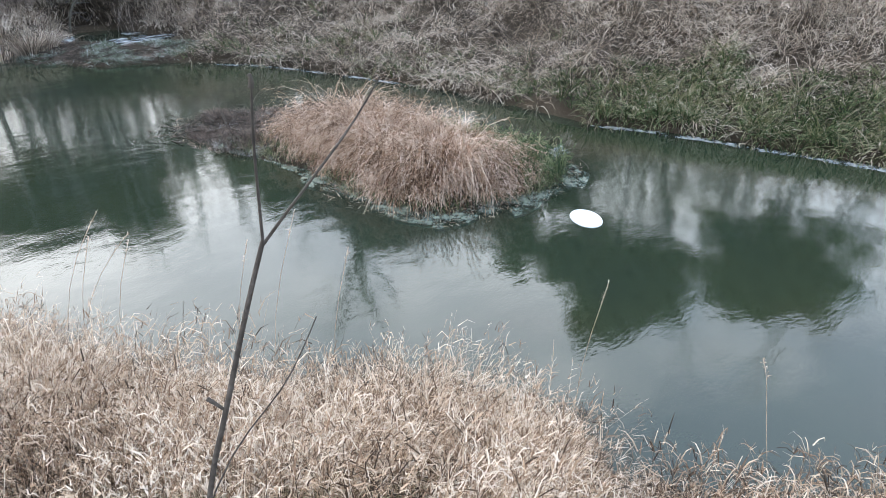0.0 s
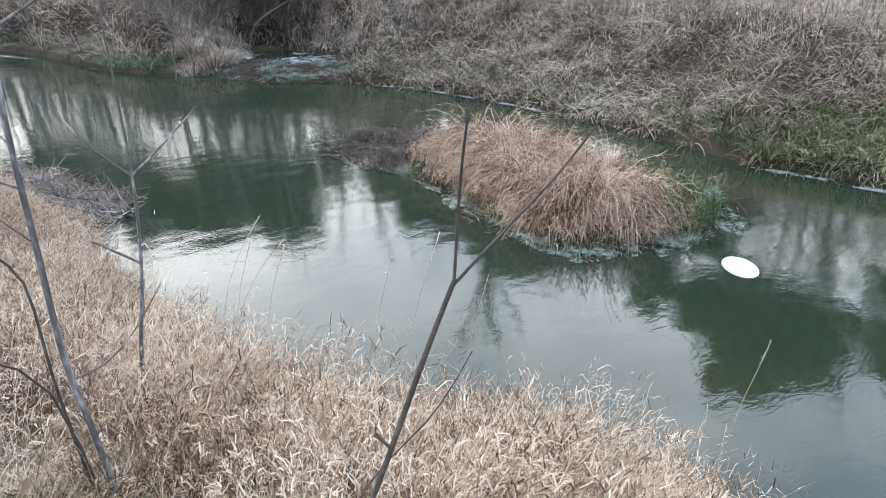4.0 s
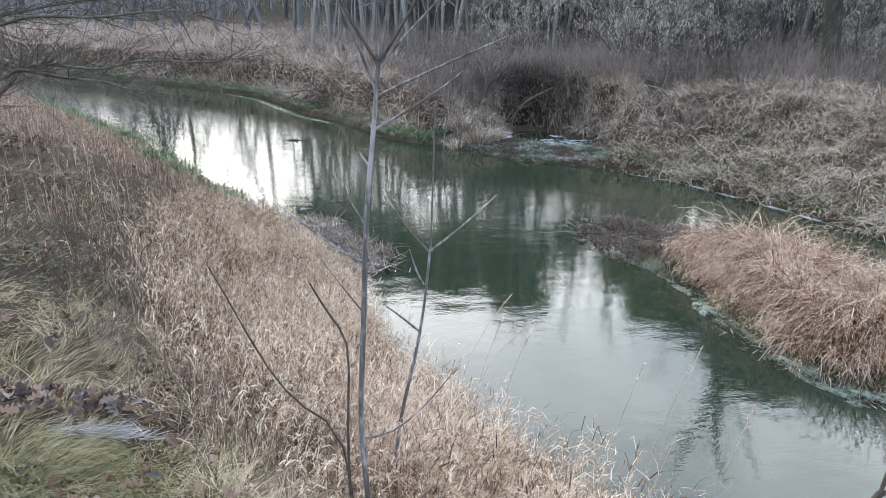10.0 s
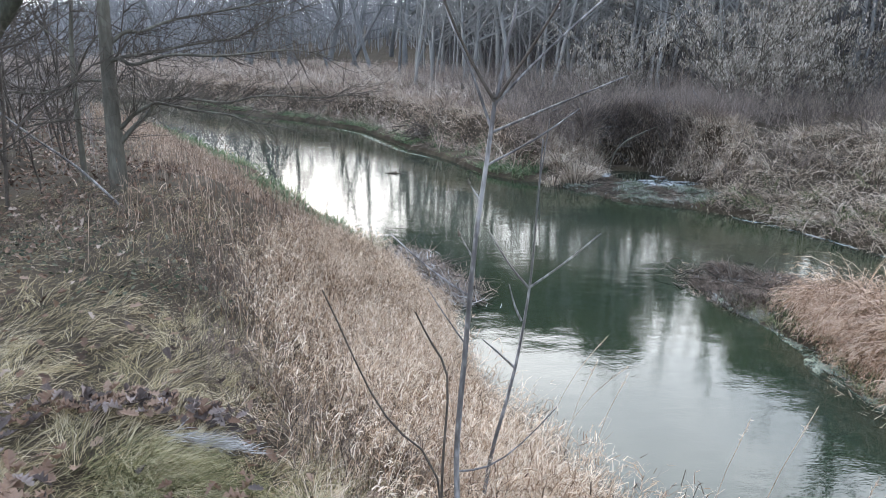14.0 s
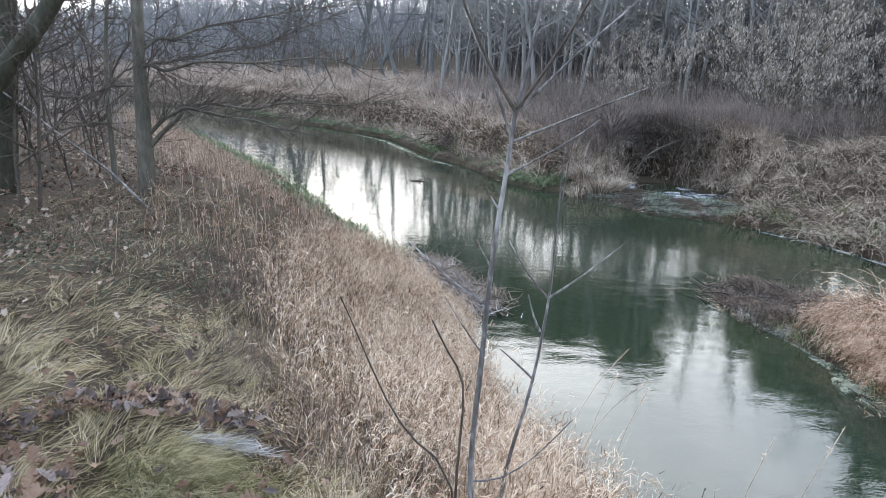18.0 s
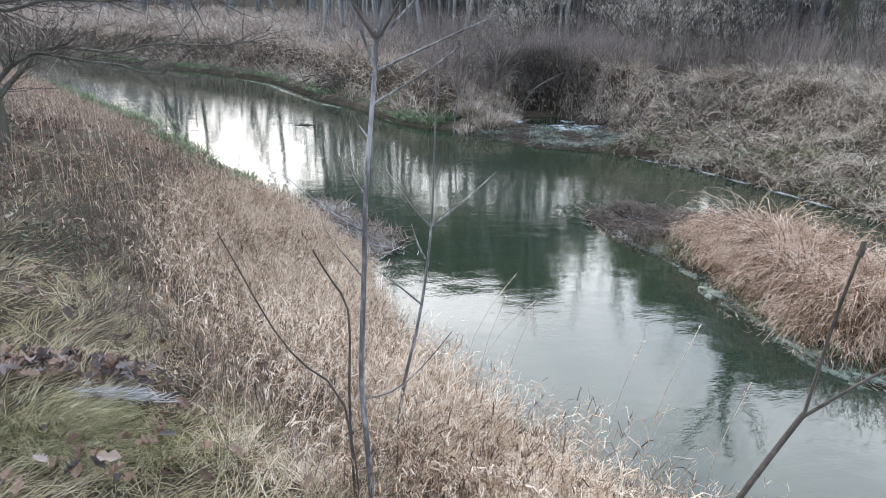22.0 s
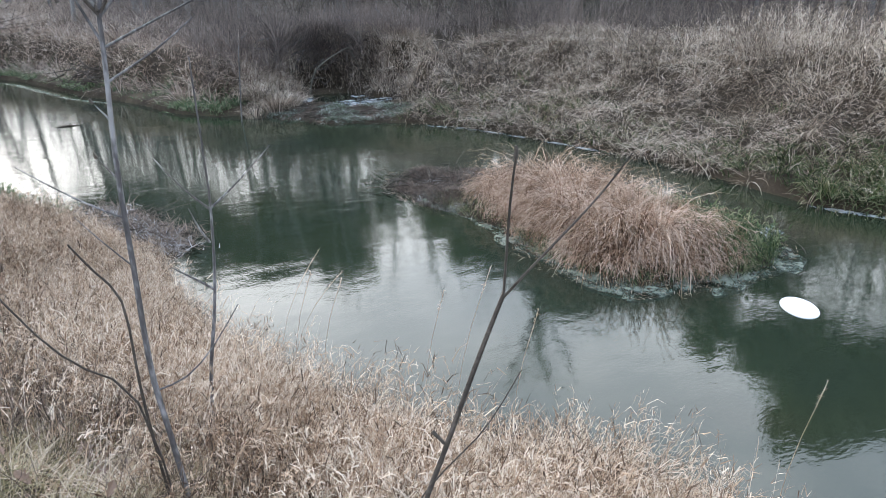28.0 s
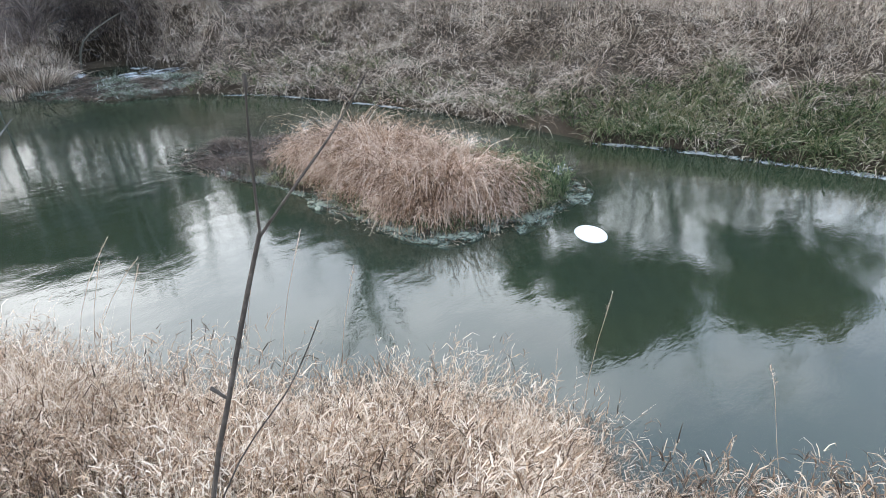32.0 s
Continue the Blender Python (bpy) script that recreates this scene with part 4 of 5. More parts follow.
# slim trees close together behind the far bank's brush
GROVE = [planted("grove_tree", *bare_tree(520 + k, 11 + k, 0.075 + 0.02 * k, 0.2, 22, 0.1, 4, 5), "slim leafless tree in the grove beyond the river", M_HAZEBARK) for k in range(4)]
rs = np.random.RandomState(29)
for k in range(190):
    az, far = (rs.uniform(-4.5, 28), rs.uniform(33, 52)) if k < 98 else (rs.uniform(30, 60), rs.uniform(36, 50)) if k < 150 else (rs.uniform(54, 75), rs.uniform(28, 42))
    ob = GROVE[k] if k < 4 else copy_thing(GROVE[k % 4], Matrix())
    stand(ob, math.sin(radians(az)) * far, math.cos(radians(az)) * far, rs.uniform(0, 360), rs.uniform(0.75, 1.1))
    ob.matrix_basis = ob.matrix_basis @ pose(0, 0, 0, rs.normal(0, 5), rs.normal(0, 5), 0)
    ob["group"] = "grove trees"

PINES = [planted("pine_tree", t, l, "tall pine with a dark green crown beyond the river", M_GREYBARK, c) for t, l, c in (pine_tree(70 + k, 17, 0.16, (0.64, 0.58, 0.68)[k]) for k in range(3))]
# azimuth to the right from +y, distance, elevation of the top
for k, (az, far, el) in enumerate([(60.5, 25, 34.5), (70, 25, 31), (63.5, 27, 31.5), (74, 26, 31), (77.5, 27, 28.5), (57.5, 28, 31), (50, 30, 29.5), (38.5, 31, 29.5), (35.5, 33, 28.5), (31, 34, 26), (26.5, 36, 24.5), (44, 36, 24), (53.5, 34, 24.5),
                                    (16.5, 38, 26.2), (13, 39, 25.5), (10, 41, 24.8), (6.5, 40, 24.5), (3.5, 42, 23.3), (0.5, 43, 22.3), (-2.5, 44, 21.5), (-5.5, 45, 19.5), (15, 45, 25), (8, 46, 24.5), (5, 47, 23.5), (2, 48, 22.5), (-1, 49, 21.5), (20.5, 40, 20.5), (23.5, 39, 22), (11.5, 47, 25), (29, 40, 25), (37, 38, 29),
                                    (72, 31, 30), (62, 31, 33), (56, 34, 22), (53, 36, 20.5), (48, 38, 21)]):
    x, y = math.sin(radians(az)) * far, math.cos(radians(az)) * far
    top = far * math.tan(radians(el)) - 3.3 - float(height([x], [y])[0])
    ob = PINES[k] if k < 3 else copy_thing(PINES[k % 3], Matrix())
    stand(ob, x, y, 70 * k, top / 17.0)
    ob["group"] = "pines beyond the river"

# ---------------------------------------------------------------- the near bank's trees


def limb_part(name, pts, r0, r1, parent, mat, sides=6, label="", fine=1):
    """A limb through points, smoothed, tapering from r0 to r1."""
    p = np.array(pts, float)
    for _ in range(fine):
        mid = (p[1:] + p[:-1]) / 2
        q = np.empty((len(p) + len(mid), 3))
        q[0::2], q[1::2] = p, mid
        q[2:-1:2] = (q[1:-2:2] + 2 * q[2:-1:2] + q[3::2]) / 4
        p = q
    v, f = tube(p, np.linspace(r0, r1, len(p)), sides)
    return part(name, mesh_from(name, v, f, mat, smooth_faces=True), parent, label)


def twigs_along(rs, pts, ln, radius, count, up=0.1, side=0.8):
    out = []
    p = np.array(pts, float)
    for k in range(count):
        i = rs.uniform(0.2, len(p) - 1.01)
        j = int(i)
        root = p[j] + (p[j + 1] - p[j]) * (i - j)
        ax = p[j + 1] - p[j]
        ax /= np.linalg.norm(ax)
        d = ax + rs.normal(0, side, 3) + np.array([0, 0, up])
        tp, tr = grow(rs, root, d, ln * rs.uniform(0.4, 1.1), radius, 5, 0.18, 0.02)
        out.append(tube(tp, tr, 4))
        for q in range(2):
            w = rs.randint(1, 5)
            t2, r2 = grow(rs, tp[w], d + rs.normal(0, 0.7, 3), ln * 0.4, radius * 0.6, 3, 0.2, 0.02)
            out.append(tube(t2, r2, 3))
    return out


rs = np.random.RandomState(17)
alder = tagged(new("alder_tree"), "young bare tree with low spreading branches on the near bank", "tree")
limb_part("trunk", [(-3.8, 6.81, 1.45), (-3.785, 6.81, 1.75), (-3.77, 6.81, 2.27), (-3.75, 6.81, 2.77), (-3.74, 6.81, 3.24), (-3.70, 6.81, 3.8), (-3.6, 6.85, 6.0), (-3.5, 6.9, 9.0)], 0.108, 0.035, alder, M_BARK, 10)
for pts, r in (([(-3.69, 6.81, 2.45), (-3.45, 6.75, 2.626), (-3.12, 6.7, 2.729), (-2.62, 6.6, 2.718), (-2.19, 6.5, 2.644), (-1.6, 6.4, 2.5)], 0.04),
               ([(-3.70, 6.81, 2.3), (-3.45, 6.9, 2.596), (-3.21, 7.0, 2.786), (-2.68, 7.1, 2.817), (-2.06, 7.3, 2.80), (-1.3, 7.5, 2.75)], 0.045),
               ([(-3.75, 6.81, 3.121), (-3.39, 6.7, 3.203), (-2.77, 6.6, 3.257), (-2.04, 6.5, 3.235), (-1.3, 6.5, 3.3)], 0.035),
               ([(-3.72, 6.81, 3.3), (-3.46, 6.9, 3.486), (-2.99, 7.0, 3.573), (-2.14, 7.2, 3.763), (-1.4, 7.3, 3.9)], 0.035),
               ([(-3.74, 6.81, 3.168), (-3.32, 7.0, 3.28), (-2.64, 7.2, 3.443), (-1.79, 7.4, 3.745)], 0.03),
               ([(-3.75, 6.81, 2.95), (-4.2, 6.7, 2.9), (-4.8, 6.7, 2.78), (-5.4, 6.7, 2.6)], 0.025),
               ([(-3.7, 6.81, 3.8), (-3.2, 6.6, 4.3), (-2.5, 6.4, 4.6), (-1.5, 6.2, 4.7)], 0.04),
               ([(-3.68, 6.81, 4.3), (-4.2, 6.9, 4.9), (-4.8, 7.2, 5.4)], 0.04),
               ([(-3.64, 6.83, 5.0), (-3.2, 7.3, 5.8), (-2.8, 7.8, 6.4)], 0.04)):
    p = np.array(pts)
    q = np.empty((2 * len(p) - 1, 3))
    q[0::2], q[1::2] = p, (p[1:] + p[:-1]) / 2
    wob = q + rs.normal(0, 0.045, q.shape) * (np.arange(len(q)) > 0)[:, None]
    limb = limb_part("limb", wob, r * 0.62, 0.005, alder, M_BARK, 6, fine=2)
    pts = wob
    v, f = joined(twigs_along(rs, pts, 0.85, 0.0045, 62, 0.08, 0.8))
    tagged(part("twig_spray", mesh_from("twig_spray", v, f, M_TWIG), limb), kind="stuff")

leaner = tagged(new("leaning_tree"), "thick mossy trunk leaning over the near bank path", "tree")
limb_part("trunk", [(-5.9, 5.3, 1.4), (-5.1, 5.4, 2.2), (-4.42, 5.5, 2.93), (-4.19, 5.5, 3.19), (-3.95, 5.5, 3.43), (-3.72, 5.5, 3.69), (-3.2, 5.6, 4.5), (-2.8, 5.7, 6.5)], 0.10, 0.065, leaner, M_MOSS, 10)
old = tagged(new("bare_tree"), "straight grey leafless trunk beside the path", "tree")
limb_part("trunk", [(-5.3, 6.6, 1.4), (-5.2, 6.5, 2.0), (-5.03, 6.5, 2.91), (-4.87, 6.5, 3.744), (-4.7, 6.5, 6), (-4.6, 6.5, 9)], 0.13, 0.06, old, M_MOSS, 9)
thin = tagged(new("thin_tree"), "thin leafless young tree behind the path", "tree")
limb_part("trunk", [(-4.4, 7.2, 1.5), (-4.396, 7.2, 1.7), (-4.384, 7.2, 2.331), (-4.366, 7.2, 2.91), (-4.323, 7.2, 3.465), (-4.245, 7.2, 3.822), (-4.1, 7.2, 5.5)], 0.04, 0.015, thin, M_BARK, 7)
for pts in ([(-4.37, 7.2, 2.9), (-4.1, 7.1, 3.3), (-3.8, 7.0, 3.5)], [(-4.34, 7.2, 3.2), (-4.7, 7.3, 3.5), (-5.1, 7.4, 3.7)], [(-4.25, 7.2, 3.8), (-3.9, 7.3, 4.2), (-3.5, 7.4, 4.5)], [(-4.38, 7.2, 2.5), (-4.8, 7.1, 2.45), (-5.2, 7.0, 2.3)]):
    limb = limb_part("limb", pts, 0.016, 0.005, thin, M_BARK, 5)
    v, f = joined(twigs_along(rs, pts, 0.6, 0.006, 6))
    tagged(part("twig_spray", mesh_from("twig_spray", v, f, M_TWIG), limb), kind="stuff")
pole = tagged(new("leaning_pole"), "pale dead pole leaning from the ground into the brush", "branch")
limb_part("pole", [(-3.38, 6.2, 1.66), (-3.843, 6.2, 2.147), (-4.229, 6.2, 2.391), (-4.651, 6.2, 2.741), (-5.1, 6.25, 3.0)], 0.014, 0.008, pole, M_SAPLING, 6)

SPROUTS = []
for k in range(4):
    trunk, crown = bare_tree(300 + k, 3.6 + 0.5 * k, 0.016 + 0.003 * k, 0.15, 13, 0.1, 5, 5)
    SPROUTS.append(planted("brush_sapling", trunk, crown, "thin leafless sapling in the undergrowth of the near bank", M_TWIG))
rs = np.random.RandomState(8)
count = 0
for k in range(400):
    x, y = -3.6 - 7.5 * rs.uniform(0, 1) ** 1.5, 5.6 + 13 * rs.uniform(0, 1) ** 1.5
    s, d = land([x], [y])
    if count < 56 and s[0] == 1 and d[0] > 4.2 and math.hypot(x + 3.79, y - 6.81) > 0.6:
        ob = SPROUTS[count] if count < 4 else copy_thing(SPROUTS[count % 4], Matrix())
        stand(ob, x, y, rs.uniform(0, 360), rs.uniform(0.6, 1.15))
        ob["group"] = "undergrowth saplings"
        count += 1

# ---------------------------------------------------------------- saplings before the camera
ash = tagged(new("ash_sapling"), "slender grey sapling with forked bare shoots on the near bank", "sapling")
limb_part("trunk", [(0.05, 1.70, 1.3), (0.024, 1.68, 1.927), (0.010, 1.68, 2.097), (0.017, 1.68, 2.297), (0.028, 1.68, 2.486), (0.034, 1.68, 2.663), (0.044, 1.68, 2.83), (0.057, 1.68, 2.958), (0.072, 1.68, 3.109), (0.078, 1.68, 3.19)],
          0.0098, 0.0055, ash, M_SAPLING, 9)
for pts, r in (([(0.08, 1.68, 3.185), (0.009, 1.66, 3.292), (-0.066, 1.64, 3.437), (-0.1, 1.63, 3.56)], 0.0065),
               ([(0.08, 1.68, 3.185), (0.106, 1.70, 3.336), (0.128, 1.71, 3.455), (0.15, 1.72, 3.65)], 0.0075),
               ([(0.08, 1.68, 3.19), (0.163, 1.65, 3.324), (0.229, 1.63, 3.445), (0.29, 1.61, 3.58)], 0.0056),
               ([(0.084, 1.68, 3.19), (0.219, 1.7, 3.333), (0.339, 1.72, 3.442), (0.46, 1.74, 3.55)], 0.0055),
               ([(0.074, 1.68, 3.115), (0.01, 1.72, 3.278), (-0.048, 1.75, 3.391), (-0.085, 1.77, 3.5)], 0.0055),
               ([(0.075, 1.68, 3.11), (0.219, 1.66, 3.18), (0.401, 1.63, 3.264)], 0.005),
               ([(0.068, 1.68, 3.025), (0.197, 1.69, 3.096), (0.302, 1.70, 3.176)], 0.0045),
               ([(0.052, 1.68, 2.925), (0.024, 1.66, 2.971)], 0.004),
               ([(0.037, 1.68, 2.764), (0.004, 1.67, 2.825)], 0.004),
               ([(0.032, 1.68, 2.65), (-0.07, 1.7, 2.708), (-0.199, 1.72, 2.817)], 0.0042),
               ([(0.027, 1.68, 2.50), (-0.042, 1.66, 2.607), (-0.085, 1.65, 2.682)], 0.003),
               ([(0.018, 1.68, 2.067), (0.11, 1.66, 2.095), (0.205, 1.64, 2.199), (0.294, 1.62, 2.34)], 0.0045)):
    limb_part("shoot", pts, r * 0.8, r * 0.36, ash, M_TWIG if r in (0.0065, 0.0056) else M_SAPLING, 6)
for px, py, pz in ((0.078, 1.672, 3.2), (-0.004, 1.66, 3.22), (0.403, 1.63, 3.266), (0.304, 1.70, 3.178), (0.02, 1.66, 2.975), (0.0, 1.67, 2.83)):
    limb_part("bud", [(px, py, pz), (px - 0.003, py, pz + 0.006), (px - 0.004, py, pz + 0.014)], 0.006, 0.002, ash, M_TWIG, 5, "dark winter bud")

second = tagged(new("young_sapling"), "thinner young sapling with bare shoots in the reed grass", "sapling")
limb_part("trunk", [(0.14, 2.56, 1.0), (0.162, 2.56, 1.325), (0.198, 2.56, 1.606), (0.248, 2.56, 1.817), (0.29, 2.56, 2.1), (0.306, 2.56, 2.301), (0.316, 2.56, 2.418), (0.318, 2.56, 2.665), (0.323, 2.56, 2.991)],
          0.0105, 0.003, second, M_SAPLING, 8)
for pts in ([(0.307, 2.56, 2.353), (0.215, 2.52, 2.463), (0.121, 2.5, 2.619)], [(0.315, 2.56, 2.36), (0.441, 2.58, 2.45), (0.601, 2.6, 2.595)],
            [(0.285, 2.56, 2.2), (0.25, 2.55, 2.27), (0.221, 2.54, 2.374)], [(0.27, 2.56, 1.97), (0.18, 2.5, 2.079), (0.114, 2.48, 2.143)]):
    limb_part("shoot", pts, 0.006, 0.0025, second, M_SAPLING, 5)

for name, label, pts, r in (("dead_stem", "thin dead stem arching up from the sapling's foot", [(0.0, 1.7, 1.5), (-0.033, 1.68, 2.1), (-0.155, 1.64, 2.21), (-0.243, 1.62, 2.358), (-0.327, 1.6, 2.59), (-0.367, 1.6, 2.683)], 0.004),
                            ("dead_stem", "dark crooked dead stick beside the sapling", [(-0.02, 1.72, 1.5), (-0.033, 1.70, 1.997), (-0.025, 1.68, 2.201), (-0.015, 1.68, 2.412), (-0.07, 1.67, 2.499), (-0.118, 1.66, 2.603)], 0.0055)):
    e = tagged(new(name), label, "stem")
    limb_part("stem", pts, r, r * 0.45, e, M_TWIG, 6)

fork = tagged(new("forked_stem"), "dark bare stem that forks into two shoots near the camera", "stem")
limb_part("stem", [(0.40, 0.63, 1.6), (0.43, 0.62, 2.0), (0.474, 0.601, 2.327), (0.521, 0.58, 2.483), (0.564, 0.56, 2.644), (0.592, 0.548, 2.74), (0.612, 0.539, 2.805)], 0.0056, 0.0036, fork, M_TWIG, 8)
limb_part("shoot", [(0.612, 0.539, 2.80), (0.615, 0.538, 2.89), (0.617, 0.537, 2.954), (0.623, 0.534, 3.028)], 0.0024, 0.0017, fork, M_TWIG, 6)
limb_part("shoot", [(0.612, 0.539, 2.80), (0.653, 0.521, 2.855), (0.705, 0.498, 2.921), (0.743, 0.48, 2.974), (0.775, 0.466, 3.029)], 0.0027, 0.0012, fork, M_TWIG, 6)
limb_part("stub", [(0.527, 0.577, 2.51), (0.515, 0.582, 2.528), (0.506, 0.586, 2.54)], 0.0025, 0.004, fork, M_TWIG, 5)
limb_part("bud", [(0.622, 0.534, 3.024), (0.624, 0.534, 3.034), (0.623, 0.534, 3.042)], 0.0042, 0.003, fork, M_TWIG, 5, "dark end bud")
e = tagged(new("dead_stem"), "thin straight dead stalk standing in the reed grass", "stem")
limb_part("stem", [(0.5, 1.18, 1.4), (0.643, 1.115, 1.798), (0.739, 1.072, 1.961), (0.833, 1.03, 2.076), (0.891, 1.004, 2.195), (0.932, 0.986, 2.295)], 0.003, 0.0018, e, M_TWIG, 5)

# single flowering stalks that stand above the grass
for tip, foot in (((3.42, 1.63, 1.11), (2.95, 1.45, 0.45)), ((2.12, 3.3, 1.41), (1.6, 2.9, 0.7)), ((1.3, 4.3, 1.1), (0.75, 4.3, 0.6)), ((1.2, 4.6, 1.2), (0.7, 4.5, 0.6)), ((1.0, 4.0, 1.3), (0.75, 3.8, 0.7)),
                  ((1.25, 4.1, 1.15), (0.95, 3.8, 0.6)), ((2.3, 2.95, 1.2), (1.9, 2.6, 0.6)), ((3.9, 0.75, 0.75), (3.55, 0.35, 0.3)), ((1.8, 3.4, 1.25), (1.5, 3.1, 0.7))):
    tip, foot = np.array(tip), np.array(foot)
    foot[2] = float(height([foot[0]], [foot[1]])[0])
    mid = foot * 0.55 + tip * 0.45 + np.array([-0.05, 0.02, 0.16])
    head_at = foot * 0.2 + tip * 0.8 + np.array([-0.01, 0.0, 0.10])
    e = tagged(new("grass_stalk"), "single tall straw stalk with a seed head", "grass stalk", "seed stalks")
    limb_part("stem", [foot, mid, head_at, tip], 0.002, 0.0012, e, M_REED, 4)
    rsk = np.random.RandomState(int(abs(tip[0]) * 100))
    t = rsk.uniform(0, 1, 26)[:, None]
    v, f = ribbons(head_at * (1 - t) + tip * t, rsk.uniform(0.012, 0.03, 26), 0.004, rsk.uniform(0, 6.28, 26), rsk.uniform(0.5, 1.5, 26), 0.3, 1, rsk)
    part("seed_head", mesh_from("seed_head", v, f, M_REED), e)

# ---------------------------------------------------------------- on the water


def patch_mesh(name, cx, cy, rx, ry, turn, seed, mat, z=0.0, thick=0.012, n=44, rough=0.25):
    """A low uneven raft with a ragged outline."""
    r = np.random.RandomState(seed)
    a = np.arange(n) * 2 * np.pi / n
    k = 1 + sum(rough / (j + 1) * np.sin((j + 2) * a + r.uniform(0, 6.28)) for j in range(6)) + r.normal(0, rough * 0.15, n)
    c, s_ = math.cos(radians(turn)), math.sin(radians(turn))
    rings = []
    for q, h in ((1.0, -0.03), (0.97, thick), (0.7, thick * 1.4), (0.35, thick * 1.2)):
        px, py = rx * k * q * np.cos(a), ry * k * q * np.sin(a)
        rings.append(np.stack([cx + c * px - s_ * py, cy + s_ * px + c * py, z + h + r.normal(0, thick * 0.2, n)], 1))
    v = np.concatenate(rings)
    i = np.arange(n)
    f = np.concatenate([np.stack([i + o * n, (i + 1) % n + o * n, (i + 1) % n + (o + 1) * n, i + (o + 1) * n], 1) for o in range(3)] +
                       [np.stack([3 * n + i[:n // 2 - 1], 3 * n + i[1:n // 2], 3 * n + n - 1 - i[1:n // 2], 3 * n + n - 1 - i[:n // 2 - 1]], 1)])
    return mesh_from(name, v, f, mat, smooth_faces=True)


lid = tagged(new("white_float"), "white oval foam board floating on the water", "foam board")
n = 48
a = np.arange(n) * 2 * np.pi / n
ring = []
for q, h in ((0.97, -0.012), (1.0, -0.002), (1.0, 0.005), (0.985, 0.009), (0.93, 0.010), (0.91, 0.008), (0.5, 0.008)):
    ring.append(np.stack([0.242 * q * np.cos(a), 0.182 * q * np.sin(a), np.full(n, h)], 1))
v = np.concatenate(ring)
i = np.arange(n)
f = np.concatenate([np.stack([i + o * n, (i + 1) % n + o * n, (i + 1) % n + (o + 1) * n, i + (o + 1) * n], 1) for o in range(6)] + [np.stack([6 * n + i[:n // 2 - 1], 6 * n + i[1:n // 2], 6 * n + n - 1 - i[1:n // 2], 6 * n + n - 1 - i[:n // 2 - 1]], 1)])
part("board", mesh_from("board", v, f, M_LID, smooth_faces=True), lid)
lid.matrix_basis = pose(6.03, 3.6, 0.0, 0, 0, 58)

for name, label, mat, spots in (("floating_scum", "pale green-grey scum raft against the islet", M_SCUMFILM, [(4.40, 5.9, 0.22, 0.8, 12), (4.62, 5.05, 0.26, 0.55, 40), (5.2, 4.58, 0.55, 0.22, -8), (6.1, 4.4, 0.62, 0.2, 2), (6.95, 4.58, 0.45, 0.24, 30), (4.25, 7.2, 0.18, 0.7, 10), (3.95, 8.4, 0.2, 0.4, 15)]),
                                ("river_foam", "broken patch of white foam on the still water", M_FOAMFILM, [(7.62, 5.35, 0.3, 0.14, 60), (5.95, 17.7, 0.8, 0.42, 20), (5.9, 18.5, 0.22, 0.5, 20), (5.2, 17.5, 0.5, 0.2, 10), (4.1, 18.2, 0.5, 0.2, 40), (3.9, 17.3, 0.45, 0.22, 50), (4.5, 16.7, 0.35, 0.18, 0), (4.9, 17.75, 0.6, 0.14, 5), (7.0, 13.3, 0.5, 0.1, -50)])):
    for k, (cx, cy, rx, ry, turn) in enumerate(spots):
        zz = max(0.0, float(height([cx], [cy])[0]))
        tagged(new(name, patch_mesh(name, cx, cy, rx, ry, turn, 500 + k, mat, zz, 0.006)), label, "foam" if "foam" in name else "scum", name.replace("_", " ") + " patches")


def streak(name, pts, width, mat, label, seed):
    r = np.random.RandomState(seed)
    p = np.array(pts, float)
    t = np.linspace(0, len(p) - 1, 60)
    x, y = np.interp(t, np.arange(len(p)), p[:, 0]), np.interp(t, np.arange(len(p)), p[:, 1])
    g = np.stack([np.gradient(x), np.gradient(y)], 1)
    g /= np.linalg.norm(g, axis=1)[:, None]
    w = width * (0.4 + 0.6 * np.abs(np.sin(t * 2.3 + 1)) + r.uniform(-0.2, 0.3, 60)) * np.minimum(1, np.minimum(t, len(p) - 1 - t) * 2 + 0.1)
    rows = []
    for q, h in ((-0.5, -0.01), (-0.42, 0.006), (0.42, 0.006), (0.5, -0.01)):
        rows.append(np.stack([x - g[:, 1] * w * q, y + g[:, 0] * w * q, np.full(60, h)], 1))
    v = np.stack(rows, 1).reshape(-1, 3)
    i = np.arange(59)[:, None] * 4 + np.arange(3)[None]
    f = np.stack([i, i + 1, i + 5, i + 4], -1).reshape(-1, 4)
    return tagged(new(name, mesh_from(name, v, f, mat, smooth_faces=True)), label, "foam")


streak("foam_streak", [(9.0, 5.75), (9.5, 4.95), (9.85, 4.1), (10.1, 3.3), (10.4, 2.5), (10.75, 1.4), (11.2, 0.2)], 0.22, M_FILM, "thin line of foam drifting along the far shore", 1)
streak("foam_streak", [(8.35, 9.6), (7.95, 10.7), (7.3, 12.2), (6.7, 13.2), (5.9, 14.0)], 0.16, M_FILM, "pale foam line along the far shore grass", 2)
streak("foam_streak", [(-0.9, 20.9), (-2.2, 22.6), (-4.2, 26.9), (-6.2, 29.5)], 0.22, M_SCUMFILM, "pale scum along the upstream shore", 3)


